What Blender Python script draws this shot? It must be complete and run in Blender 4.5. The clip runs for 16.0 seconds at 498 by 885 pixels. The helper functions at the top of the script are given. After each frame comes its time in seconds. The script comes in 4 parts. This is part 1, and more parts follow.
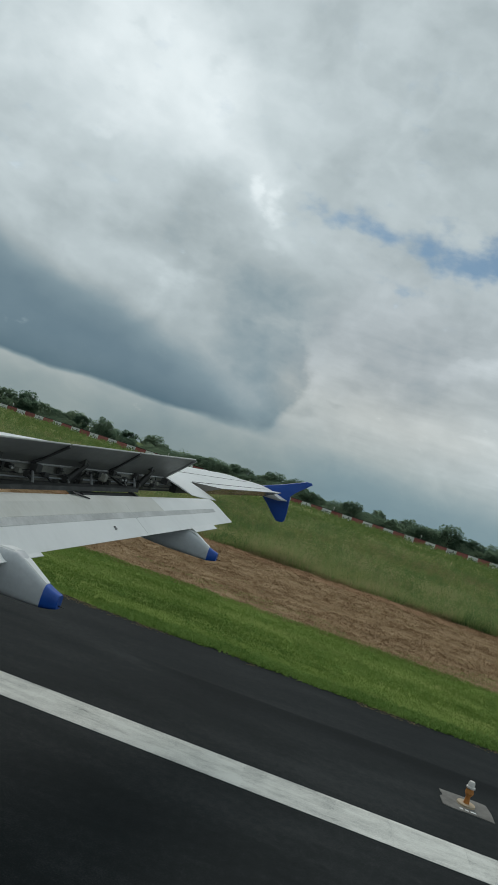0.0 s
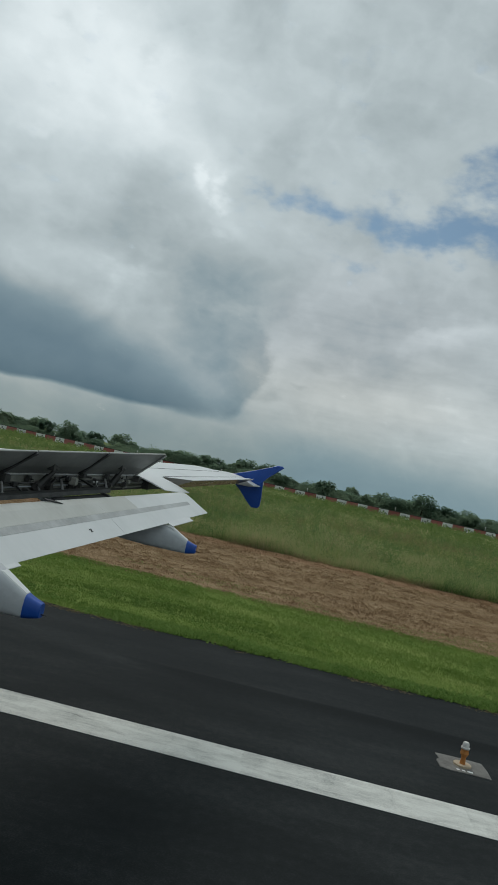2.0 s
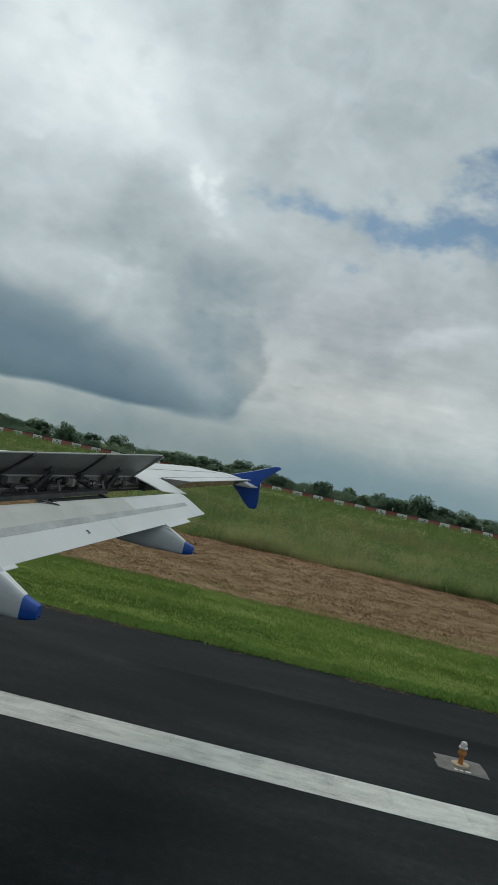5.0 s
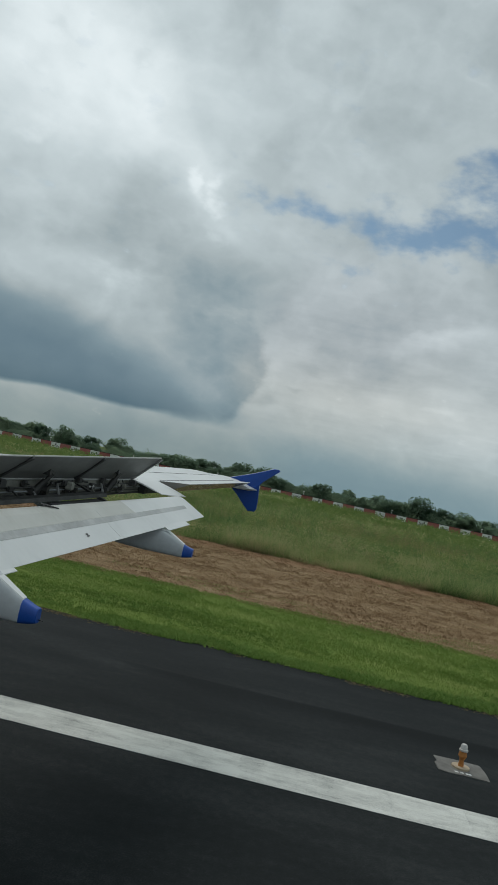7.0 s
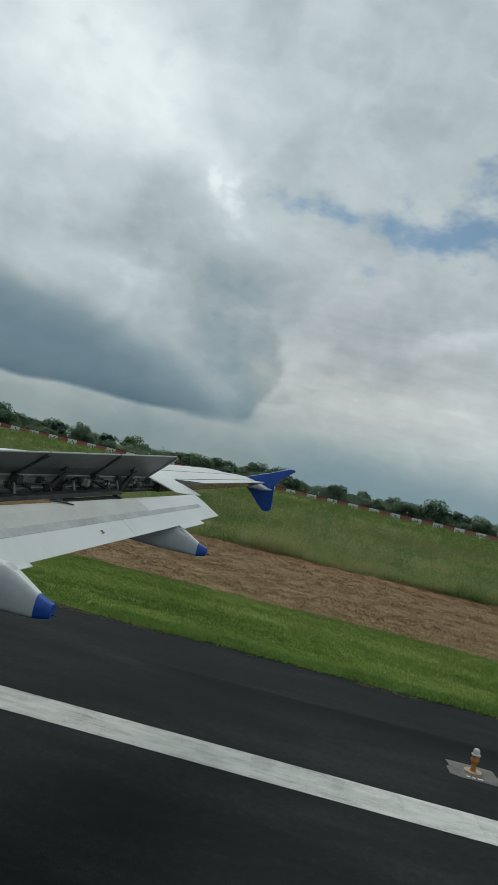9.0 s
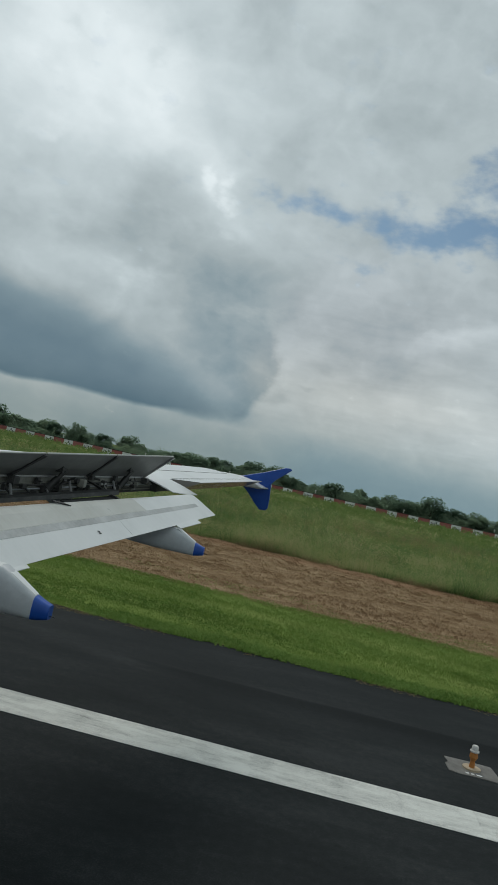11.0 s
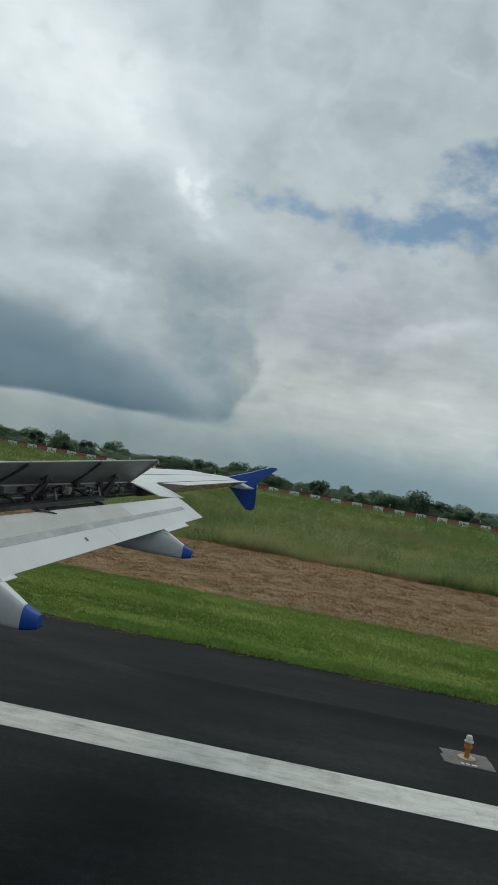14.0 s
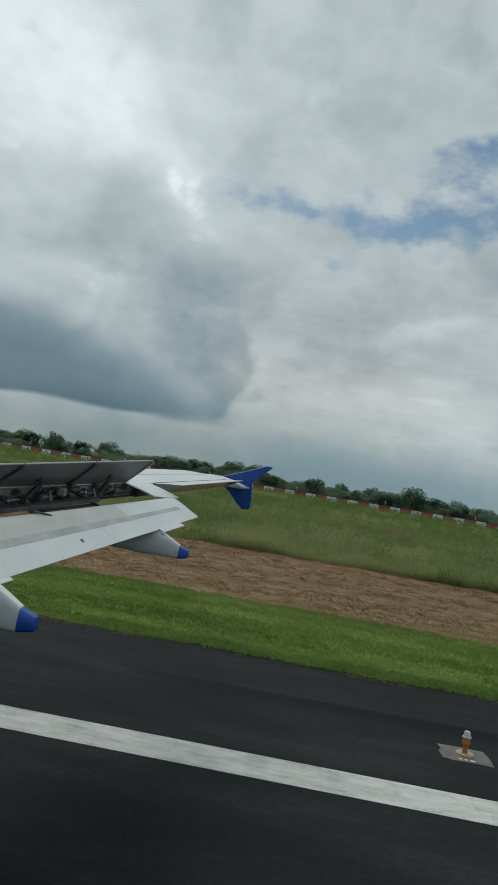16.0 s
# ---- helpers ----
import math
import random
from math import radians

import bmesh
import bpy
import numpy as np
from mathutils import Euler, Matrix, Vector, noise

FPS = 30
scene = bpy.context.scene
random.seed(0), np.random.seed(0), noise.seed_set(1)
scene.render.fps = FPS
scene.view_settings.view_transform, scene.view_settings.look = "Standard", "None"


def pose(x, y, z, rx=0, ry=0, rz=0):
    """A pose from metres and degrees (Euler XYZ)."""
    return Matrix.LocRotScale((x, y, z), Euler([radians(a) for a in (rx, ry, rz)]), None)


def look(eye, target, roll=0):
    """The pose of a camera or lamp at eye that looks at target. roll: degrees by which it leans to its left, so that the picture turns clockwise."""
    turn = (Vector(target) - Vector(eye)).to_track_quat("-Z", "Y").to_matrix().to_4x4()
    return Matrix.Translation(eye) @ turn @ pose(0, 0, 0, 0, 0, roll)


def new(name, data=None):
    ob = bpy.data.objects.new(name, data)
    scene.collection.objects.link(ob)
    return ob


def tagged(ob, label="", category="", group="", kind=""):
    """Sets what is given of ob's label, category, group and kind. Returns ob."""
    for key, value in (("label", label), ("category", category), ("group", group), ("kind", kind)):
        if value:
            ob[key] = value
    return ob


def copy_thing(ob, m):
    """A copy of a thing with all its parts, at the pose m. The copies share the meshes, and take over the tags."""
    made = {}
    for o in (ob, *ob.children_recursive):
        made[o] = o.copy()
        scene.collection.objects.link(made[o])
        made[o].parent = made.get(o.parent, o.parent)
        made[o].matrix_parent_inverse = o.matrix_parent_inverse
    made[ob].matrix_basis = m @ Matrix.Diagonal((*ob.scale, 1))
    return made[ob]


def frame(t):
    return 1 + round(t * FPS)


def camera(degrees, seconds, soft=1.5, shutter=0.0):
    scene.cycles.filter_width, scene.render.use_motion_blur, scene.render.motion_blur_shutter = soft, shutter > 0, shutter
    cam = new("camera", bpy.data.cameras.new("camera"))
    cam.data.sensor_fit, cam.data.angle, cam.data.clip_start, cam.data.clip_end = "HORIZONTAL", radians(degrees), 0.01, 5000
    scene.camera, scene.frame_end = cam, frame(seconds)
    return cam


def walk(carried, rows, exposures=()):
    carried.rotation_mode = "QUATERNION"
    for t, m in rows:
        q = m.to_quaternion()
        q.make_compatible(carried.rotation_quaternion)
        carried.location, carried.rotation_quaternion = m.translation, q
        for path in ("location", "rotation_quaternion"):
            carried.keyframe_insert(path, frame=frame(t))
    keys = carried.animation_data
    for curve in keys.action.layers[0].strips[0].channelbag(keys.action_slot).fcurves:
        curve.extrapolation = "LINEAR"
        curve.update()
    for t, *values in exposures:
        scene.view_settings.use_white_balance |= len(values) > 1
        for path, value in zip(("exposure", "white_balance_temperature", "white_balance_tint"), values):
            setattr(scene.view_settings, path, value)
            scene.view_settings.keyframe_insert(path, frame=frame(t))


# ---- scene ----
# One rigid view: a parked airliner beside a runway edge, seen from a cabin window.
# X runs aft along the runway, Y outwards over the starboard wing, Z up; the eye is at (0, 0, 4.5).
CAM = camera(38.0, 16.0, soft=1.1)

# seconds, yaw, pitch, roll (the picture turns clockwise with roll)
TURNS = [
    (0.0, 7.967, 2.617, 17.951),
    (0.5, 7.840, 2.661, 18.005),
    (1.0, 6.290, 2.450, 13.837),
    (1.5, 5.220, 2.245, 11.773),
    (2.0, 5.300, 2.360, 12.400),
    (2.5, 5.313, 2.344, 12.275),
    (3.0, 5.300, 2.360, 12.400),
    (3.5, 5.300, 2.360, 12.400),
    (4.0, 5.300, 2.360, 12.400),
    (6.5, 4.724, 2.712, 11.920),
    (7.0, 5.058, 2.692, 12.026),
    (7.5, 5.111, 2.662, 11.894),
    (8.0, 5.243, 2.618, 11.881),
    (8.5, 5.625, 2.425, 12.607),
    (9.0, 6.258, 2.394, 12.932),
    (9.5, 5.874, 2.456, 12.793),
    (10.0, 6.027, 2.405, 12.819),
    (12.5, 5.282, 2.512, 11.349),
    (13.0, 5.092, 2.644, 10.991),
    (13.5, 5.057, 2.654, 10.589),
    (14.0, 4.740, 2.669, 10.175),
    (14.5, 4.591, 2.651, 9.969),
    (15.0, 4.473, 2.627, 9.714),
    (15.5, 4.358, 2.646, 9.409),
    (16.0, 4.322, 2.675, 9.457),
]
EYE = (0.0, 0.0, 4.5)
walk(CAM, [(t, pose(*EYE, 90 + p, 0, y) @ pose(0, 0, 0, 0, 0, r)) for t, y, p, r in TURNS],
     exposures=[(0.0, 0.05), (1.0, 0.09), (1.5, 0.22), (2.0, 0.01), (4.0, 0.0), (6.5, 0.03), (8.0, 0.0), (9.0, 0.05), (10.0, 0.0), (12.5, 0.03), (16.0, 0.03)])


# ---- node helpers ----
class Tree:
    """Short forms for building a node tree."""

    def __init__(self, nt):
        self.nt = nt
        nt.nodes.clear()

    def node(self, kind, **props):
        n = self.nt.nodes.new(kind)
        for k, v in props.items():
            setattr(n, k, v)
        return n

    def plug(self, value, sock):
        if isinstance(value, bpy.types.NodeSocket):
            self.nt.links.new(value, sock)
        elif value is not None:
            sock.default_value = value

    def m(self, op, a, b=None, c=None, clamp=False):
        n = self.node("ShaderNodeMath", operation=op, use_clamp=clamp)
        for v, s in zip((a, b, c), n.inputs):
            self.plug(v, s)
        return n.outputs[0]

    def add(self, *v):
        out = v[0]
        for x in v[1:]:
            out = self.m("ADD", out, x)
        return out

    def mul(self, a, b):
        return self.m("MULTIPLY", a, b)

    def smooth(self, v, lo, hi, a=0.0, b=1.0):
        n = self.node("ShaderNodeMapRange", interpolation_type="SMOOTHSTEP")
        for x, s in zip((v, lo, hi, a, b), n.inputs):
            self.plug(x, s)
        return n.outputs[0]

    def noise(self, vec, scale, detail=4.0, rough=0.55, distort=0.0):
        n = self.node("ShaderNodeTexNoise")
        self.plug(vec, n.inputs["Vector"])
        for k, v in (("Scale", scale), ("Detail", detail), ("Roughness", rough), ("Distortion", distort)):
            n.inputs[k].default_value = v
        return n.outputs[0]

    def scaled(self, vec, s):
        n = self.node("ShaderNodeVectorMath", operation="MULTIPLY")
        self.plug(vec, n.inputs[0])
        n.inputs[1].default_value = s
        return n.outputs[0]

    def ramp(self, v, stops):
        n = self.node("ShaderNodeValToRGB")
        els = n.color_ramp.elements
        while len(els) < len(stops):
            els.new(0.5)
        for e, (p, c) in zip(els, stops):
            e.position, e.color = p, (*c, 1)
        self.plug(v, n.inputs[0])
        return n.outputs[0]

    def mix(self, f, a, b, blend="MIX"):
        n = self.node("ShaderNodeMix", data_type="RGBA", blend_type=blend)
        self.plug(f, n.inputs[0])
        for v, s in ((a, n.inputs[6]), (b, n.inputs[7])):
            self.plug((*v, 1) if isinstance(v, tuple) else v, s)
        return n.outputs[2]

    def combine(self, x, y, z):
        n = self.node("ShaderNodeCombineXYZ")
        for v, s in zip((x, y, z), n.inputs):
            self.plug(v, s)
        return n.outputs[0]


# ---- world: broken overcast over a clear blue sky ----
SUN_EL, SUN_AZ = 52.0, -25.0
world = bpy.data.worlds.new("overcast_sky")
scene.world = world
world.use_nodes = True
w = Tree(world.node_tree)
sky = w.node("ShaderNodeTexSky", sky_type="NISHITA", sun_disc=False, sun_elevation=radians(SUN_EL), sun_rotation=radians(SUN_AZ))
direction = w.node("ShaderNodeTexCoord").outputs["Generated"]
sep = w.node("ShaderNodeSeparateXYZ")
w.plug(direction, sep.inputs[0])
az0 = w.mul(w.m("ARCTAN2", sep.outputs[0], sep.outputs[1]), 57.2958)
el0 = w.mul(w.m("ARCSINE", sep.outputs[2]), 57.2958)
cloud_vec = w.combine(w.mul(az0, 0.1), w.mul(el0, 0.125), 3.7)
warp_a = w.m("SUBTRACT", w.noise(cloud_vec, 1.3, 4, 0.5), 0.5)
warp_b = w.m("SUBTRACT", w.noise(w.scaled(cloud_vec, (1, 1, 4)), 1.5, 4, 0.5), 0.5)
az = w.add(az0, w.mul(warp_a, 7.0))
el = w.add(el0, w.mul(warp_b, 4.0))
el_flat = w.add(el0, w.mul(warp_b, 0.6))


def puff(a, e, sa, se, tilt=0.0):
    """A soft oval of sky round azimuth a and elevation e, in degrees."""
    da, de = w.m("SUBTRACT", az, a), w.m("SUBTRACT", el, e)
    c, s = math.cos(radians(tilt)), math.sin(radians(tilt))
    p = w.m("DIVIDE", w.add(w.mul(da, c), w.mul(de, s)), sa)
    q = w.m("DIVIDE", w.add(w.mul(de, c), w.mul(da, -s)), se)
    return w.m("POWER", 2.7183, w.mul(w.add(w.mul(p, p), w.mul(q, q)), -1.0))


# rounded billows: folded noise on a bent grid
bent = w.node("ShaderNodeVectorMath", operation="ADD")
w.plug(cloud_vec, bent.inputs[0])
w.plug(w.combine(w.mul(warp_a, 0.5), w.mul(warp_b, 0.35), 0.0), bent.inputs[1])
fold = w.m("ABSOLUTE", w.m("SUBTRACT", w.noise(bent.outputs[0], 1.5, 5, 0.5), 0.5))
billow = w.m("SUBTRACT", 0.13, fold)
broad = w.m("SUBTRACT", w.noise(bent.outputs[0], 0.7, 3, 0.5), 0.5)
fine = w.m("SUBTRACT", w.noise(w.scaled(cloud_vec, (1.0, 1.3, 1)), 3.6, 5, 0.5), 0.5)
fine_nose = w.m("SUBTRACT", w.noise(cloud_vec, 5.0, 4, 0.5), 0.5)
el_mid = w.add(el0, w.mul(warp_b, 2.4), w.mul(w.add(az0, 18.0), 0.20))
# the rain cloud: flat base that lifts to a blunt rounded end
end_az = w.add(-4.9, w.mul(w.m("POWER", w.m("MAXIMUM", w.add(el0, -9.0), 0.0), 1.3), -0.28), w.mul(warp_a, 3.2), w.mul(fine_nose, 3.0))
base_el = w.add(w.smooth(az0, -7.8, -4.4, 3.5, 6.7), w.mul(warp_b, 0.6), w.mul(w.mul(fine_nose, 1.6), w.smooth(az0, -12.0, -7.0, 0.15, 1.0)))
cut = w.m("SUBTRACT", az0, end_az)
mass = w.mul(w.smooth(cut, -1.0, 0.3, 1.0, 0.0), w.smooth(w.m("SUBTRACT", el0, base_el), -0.25, w.smooth(az0, -14.0, -8.0, 0.25, 1.0)))
rain_base = w.mul(mass, w.mul(w.smooth(el_mid, 5.8, 10.8, 1.0, 0.0), w.smooth(az0, -16.5, -8.0, 1.0, 0.18)))
grey_edge = w.mul(mass, w.mul(w.smooth(el0, 9.5, 14.5, 1.0, 0.0), w.smooth(az0, -16.0, -8.0)))
under = w.mul(w.mul(w.smooth(el_flat, 3.2, 3.9), w.smooth(el0, 5.5, 7.5, 1.0, 0.0)), w.mul(w.smooth(az0, -14.0, -10.0), w.smooth(az, -9.5, -4.5, 1.0, 0.0)))
calm = w.mul(w.smooth(w.mul(rain_base, 1.0), 0.0, 0.7, 1.0, 0.25), w.smooth(el0, 2.0, 5.0, 0.4, 1.0))
patch_a = w.mul(w.smooth(w.noise(cloud_vec, 1.7, 6, 0.5), 0.42, 0.60), calm)
patch_b = w.mul(w.smooth(w.noise(w.scaled(cloud_vec, (1.0, 1.6, 2.2)), 3.1, 6, 0.5), 0.42, 0.60), calm)
fine_b = w.m("SUBTRACT", w.noise(w.scaled(cloud_vec, (1.0, 1.5, 1.7)), 9.0, 5, 0.55), 0.5)
rough_edge = w.add(w.mul(fine, 1.6), w.mul(fine_b, 1.1))


def scrap(a, e, sa, se, tilt=0.0):
    """A ragged shred of cloud with a fairly crisp edge."""
    return w.smooth(w.add(puff(a, e, sa, se, tilt), rough_edge), 0.30, 1.15)


streaks = w.m("SUBTRACT", w.noise(w.scaled(cloud_vec, (0.7, 3.2, 1.3)), 2.0, 5, 0.55, 0.4), 0.5)
right_sky = w.mul(w.smooth(az0, -8.0, -2.0), w.mul(w.smooth(el0, 2.0, 5.0), w.smooth(el0, 13.0, 18.0, 1.0, 0.0)))
low = w.smooth(el0, 0.0, 6.5, 1.0, 0.0)
right_low = w.mul(low, w.smooth(az, -8.0, 0.0))
bright = w.add(
    0.435, w.mul(broad, 0.15), w.mul(w.mul(billow, calm), 0.34), w.mul(w.mul(fine, calm), 0.035), w.mul(patch_a, 0.042), w.mul(patch_b, 0.018),
    w.mul(puff(-18.5, 19.5, 3.5, 2.2, 20), -0.06), w.mul(puff(-10.5, 15.0, 3.5, 1.6), -0.05), w.mul(puff(-19.5, 12.8, 3.5, 1.2), 0.05), w.mul(puff(6.5, 12.6, 4.0, 0.6, 3), 0.05),
    w.mul(puff(-12.0, 31.5, 6, 3), -0.07), w.mul(puff(-6, 24.5, 4, 2.5), -0.04), w.mul(scrap(-4.7, 5.8, 1.4, 0.5), -0.05), w.mul(scrap(-2.6, 7.2, 1.0, 0.4), -0.05),
    w.mul(scrap(-18.9, 28.0, 0.8, 1.2), -0.06), w.mul(scrap(-26.0, 28.0, 1.4, 0.6), -0.06), w.mul(scrap(-26.0, 21.2, 2.2, 0.6), 0.06), w.mul(scrap(-18.4, 12.9, 2.6, 0.9), 0.05),
    w.mul(scrap(7.3, 13.4, 3.2, 0.6, 3), 0.06), w.mul(scrap(9.8, 8.0, 3.0, 0.5, 2), 0.05), w.mul(scrap(-12.0, 18.1, 1.6, 0.7, -20), 0.07), w.mul(scrap(-7.6, 12.6, 2.4, 1.0), 0.04),
    w.mul(puff(-24, 26, 12, 7.0), 0.34), w.mul(puff(-12.8, 20.8, 2.6, 1.8, -35), 0.12), w.mul(scrap(-13.4, 20.9, 1.3, 0.8, -40), 0.13), w.mul(scrap(-11.4, 20.3, 1.3, 1.0, 20), 0.13), w.mul(puff(-10.4, 18.3, 1.4, 0.7, -20), 0.06), w.mul(puff(-16.8, 16.6, 3.6, 2.6, -10), -0.035), w.mul(puff(-4, 31, 12, 6), 0.05),
    w.mul(puff(-19, 17.3, 5, 2.4, 15), -0.08), w.mul(puff(-10, 13.5, 5, 2.4), -0.09), w.mul(puff(-24, 12.3, 7, 1.6), 0.05), w.mul(rain_base, -0.225), w.mul(grey_edge, -0.135), w.mul(w.mul(under, w.m("SUBTRACT", 1.0, mass)), -0.10), w.mul(w.mul(streaks, right_sky), 0.14),
    w.mul(puff(3, 7.2, 11, 1.9, 4), 0.06), w.mul(puff(9, 13.2, 5, 0.7, 5), 0.06), w.mul(puff(-1, 12, 9, 3), -0.05), w.mul(right_low, -0.03), w.mul(low, -0.160))
cloud = w.ramp(bright, [(0.0, (0.03, 0.055, 0.07)), (0.14, (0.092, 0.156, 0.204)), (0.30, (0.210, 0.288, 0.328)), (0.43, (0.360, 0.425, 0.445)),
                        (0.62, (0.545, 0.625, 0.650)), (0.82, (0.745, 0.825, 0.85)), (1.0, (0.90, 0.96, 0.97))])
warm = w.mul(w.mul(puff(2, 7.0, 14, 3.4, 4), 0.9), w.smooth(az, -9.0, -5.0))
cloud = w.mix(warm, cloud, w.mix(1.0, cloud, (1.06, 1.0, 0.94), "MULTIPLY"))
westward = w.smooth(az0, -9.0, 1.0, 1.0, 0.0)
cloud = w.mix(w.mul(w.mul(low, 0.9), westward), cloud, w.mix(1.0, cloud, (1.14, 1.05, 0.93), "MULTIPLY"))
cloud = w.mix(w.mul(w.mul(low, 0.9), w.m("SUBTRACT", 1.0, westward)), cloud, w.mix(1.0, cloud, (0.99, 1.05, 1.02), "MULTIPLY"))
rose = w.mul(w.mul(puff(1, 13.0, 13, 6.0, 4), 0.9), w.smooth(az, -9.0, -4.0))
cloud = w.mix(rose, cloud, w.mix(1.0, cloud, (1.03, 0.99, 1.0), "MULTIPLY"))
gap_field = w.add(w.mul(puff(-3.5, 21.2, 5.5, 0.95, -5), 0.72), w.mul(puff(5.5, 20.6, 7.0, 1.7, 4), 1.0), w.mul(puff(10.2, 25.6, 3.8, 1.6, 8), 1.1),
                  w.mul(puff(14, 22, 6, 2.5), 0.8), w.mul(puff(0, 17.3, 2.5, 0.7), 0.5), w.mul(fine, 1.9), w.mul(fine_b, 0.8), w.mul(billow, -0.5))
gap = w.mul(w.mul(w.smooth(gap_field, 0.18, 1.25), 0.95), w.smooth(el0, 13.0, 16.5))
blue = w.mix(1.0, sky.outputs[0], (0.051, 0.063, 0.063), "MULTIPLY")
bg = w.node("ShaderNodeBackground")
w.plug(w.mix(gap, cloud, blue), bg.inputs[0])
bg.inputs[1].default_value = 1.0
w.plug(bg.outputs[0], w.node("ShaderNodeOutputWorld").inputs[0])

sun = new("sun", bpy.data.lights.new("sun", "SUN"))
sun.data.energy, sun.data.angle, sun.data.color = 0.9, radians(25), (1.0, 0.96, 0.90)
sun.matrix_world = look((-60 * math.sin(radians(-SUN_AZ)), 60 * math.cos(radians(SUN_AZ)), 60 * math.tan(radians(SUN_EL))), (0, 0, 0))


# ---- materials ----
def surface(name, colours, scale=3.0, rough=0.6, metal=0.0, bump=0.0, bump_scale=40.0, stretch=(1, 1, 1), fine_amount=0.35, island=0.0, per_object=0.0, spec=0.5, skyward=0.0, span=(0.28, 0.72)):
    """Paint, soil or leaf with broad and fine variation. colours: ramp stops from dark to light."""
    mat = bpy.data.materials.new(name)
    mat.use_nodes = True
    t = Tree(mat.node_tree)
    p = t.node("ShaderNodeBsdfPrincipled")
    co = t.scaled(t.node("ShaderNodeNewGeometry").outputs["Position"], stretch)
    v = t.noise(co, scale, 5, 0.6)
    v = t.add(t.mul(v, 1 - fine_amount), t.mul(t.noise(co, scale * 11, 4, 0.65), fine_amount))
    if island:
        v = t.add(v, t.mul(t.m("SUBTRACT", t.node("ShaderNodeNewGeometry").outputs["Random Per Island"], 0.5), island))
    if per_object:
        v = t.add(v, t.mul(t.m("SUBTRACT", t.node("ShaderNodeObjectInfo").outputs["Random"], 0.5), per_object))
    n = len(colours)
    col = t.ramp(v, [(span[0] + (span[1] - span[0]) * i / max(1, n - 1), c) for i, c in enumerate(colours)])
    t.plug(col, p.inputs["Base Color"])
    t.plug(t.m("MULTIPLY_ADD", v, 0.25, rough - 0.12, clamp=True), p.inputs["Roughness"])
    p.inputs["Metallic"].default_value = metal
    p.inputs["Specular IOR Level"].default_value = spec
    if skyward:
        lift = t.node("ShaderNodeVectorMath", operation="ADD")
        t.plug(t.scaled(t.node("ShaderNodeNewGeometry").outputs["Normal"], (1 - skyward,) * 3), lift.inputs[0])
        lift.inputs[1].default_value = (0, 0, skyward)
        t.plug(lift.outputs[0], p.inputs["Normal"])
        thin = t.node("ShaderNodeBsdfTranslucent")
        t.plug(col, thin.inputs["Color"])
        both = t.node("ShaderNodeMixShader")
        both.inputs[0].default_value = 0.5
        t.plug(p.outputs[0], both.inputs[1])
        t.plug(thin.outputs[0], both.inputs[2])
        t.plug(both.outputs[0], t.node("ShaderNodeOutputMaterial").inputs[0])
        return mat
    if bump:
        b = t.node("ShaderNodeBump")
        b.inputs["Strength"].default_value = bump
        b.inputs["Distance"].default_value = 0.02
        t.plug(t.noise(co, bump_scale, 4, 0.6), b.inputs["Height"])
        t.plug(b.outputs[0], p.inputs["Normal"])
    t.plug(p.outputs[0], t.node("ShaderNodeOutputMaterial").inputs[0])
    return mat


M_WHITE = surface("white_wing_paint", [(0.63, 0.645, 0.635), (0.735, 0.75, 0.745), (0.79, 0.80, 0.795)], 0.9, 0.32, fine_amount=0.25, stretch=(0.5, 1.2, 0.6))
M_GREY = surface("light_grey_paint", [(0.24, 0.265, 0.29), (0.32, 0.345, 0.375), (0.39, 0.415, 0.44)], 1.5, 0.45)
M_SPOILER = surface("grey_spoiler_underside", [(0.15, 0.155, 0.15), (0.235, 0.24, 0.235), (0.34, 0.345, 0.335)], 1.1, 0.5, stretch=(1, 1, 2), fine_amount=0.2)
# grey paint, darkened and browned: shade and reflected ground are in the colour
M_BELLY = surface("ground_tinted_grey_underside", [(0.20, 0.185, 0.165), (0.26, 0.24, 0.215)], 1.2, 0.25)
M_STRIP = surface("worn_grey_strip", [(0.36, 0.37, 0.365), (0.47, 0.48, 0.475), (0.60, 0.61, 0.605)], 2.2, 0.55, fine_amount=0.25, span=(0.36, 0.64), stretch=(0.6, 1.0, 1))
M_BLUE = surface("royal_blue_paint", [(0.006, 0.055, 0.29), (0.009, 0.072, 0.37), (0.015, 0.095, 0.43)], 2.0, 0.38)
M_DARK = surface("dark_oily_metal", [(0.012, 0.012, 0.012), (0.045, 0.046, 0.045), (0.11, 0.11, 0.105)], 7.0, 0.5, 0.3)
M_STEEL = surface("pale_metal_rod", [(0.30, 0.31, 0.31), (0.45, 0.46, 0.46), (0.55, 0.56, 0.56)], 8.0, 0.4, 0.5)
M_SEAM = surface("dark_seam", [(0.03, 0.03, 0.032), (0.06, 0.06, 0.062)], 4.0, 0.7)
M_PRIMER = surface("dull_grey_primer", [(0.12, 0.124, 0.11), (0.23, 0.232, 0.205), (0.34, 0.34, 0.30)], 4.0, 0.7)
M_FAINT = surface("faint_grey_joint", [(0.66, 0.67, 0.665), (0.71, 0.72, 0.715)], 5.0, 0.4)
M_FAIRING = surface("pale_grey_fairing_paint", [(0.42, 0.445, 0.465), (0.52, 0.545, 0.565), (0.58, 0.605, 0.62)], 1.5, 0.42)
M_BAND = surface("rubbed_beige_grey_paint", [(0.47, 0.47, 0.43), (0.56, 0.565, 0.53), (0.63, 0.635, 0.605)], 1.6, 0.5, stretch=(0.4, 1.6, 1), fine_amount=0.3)
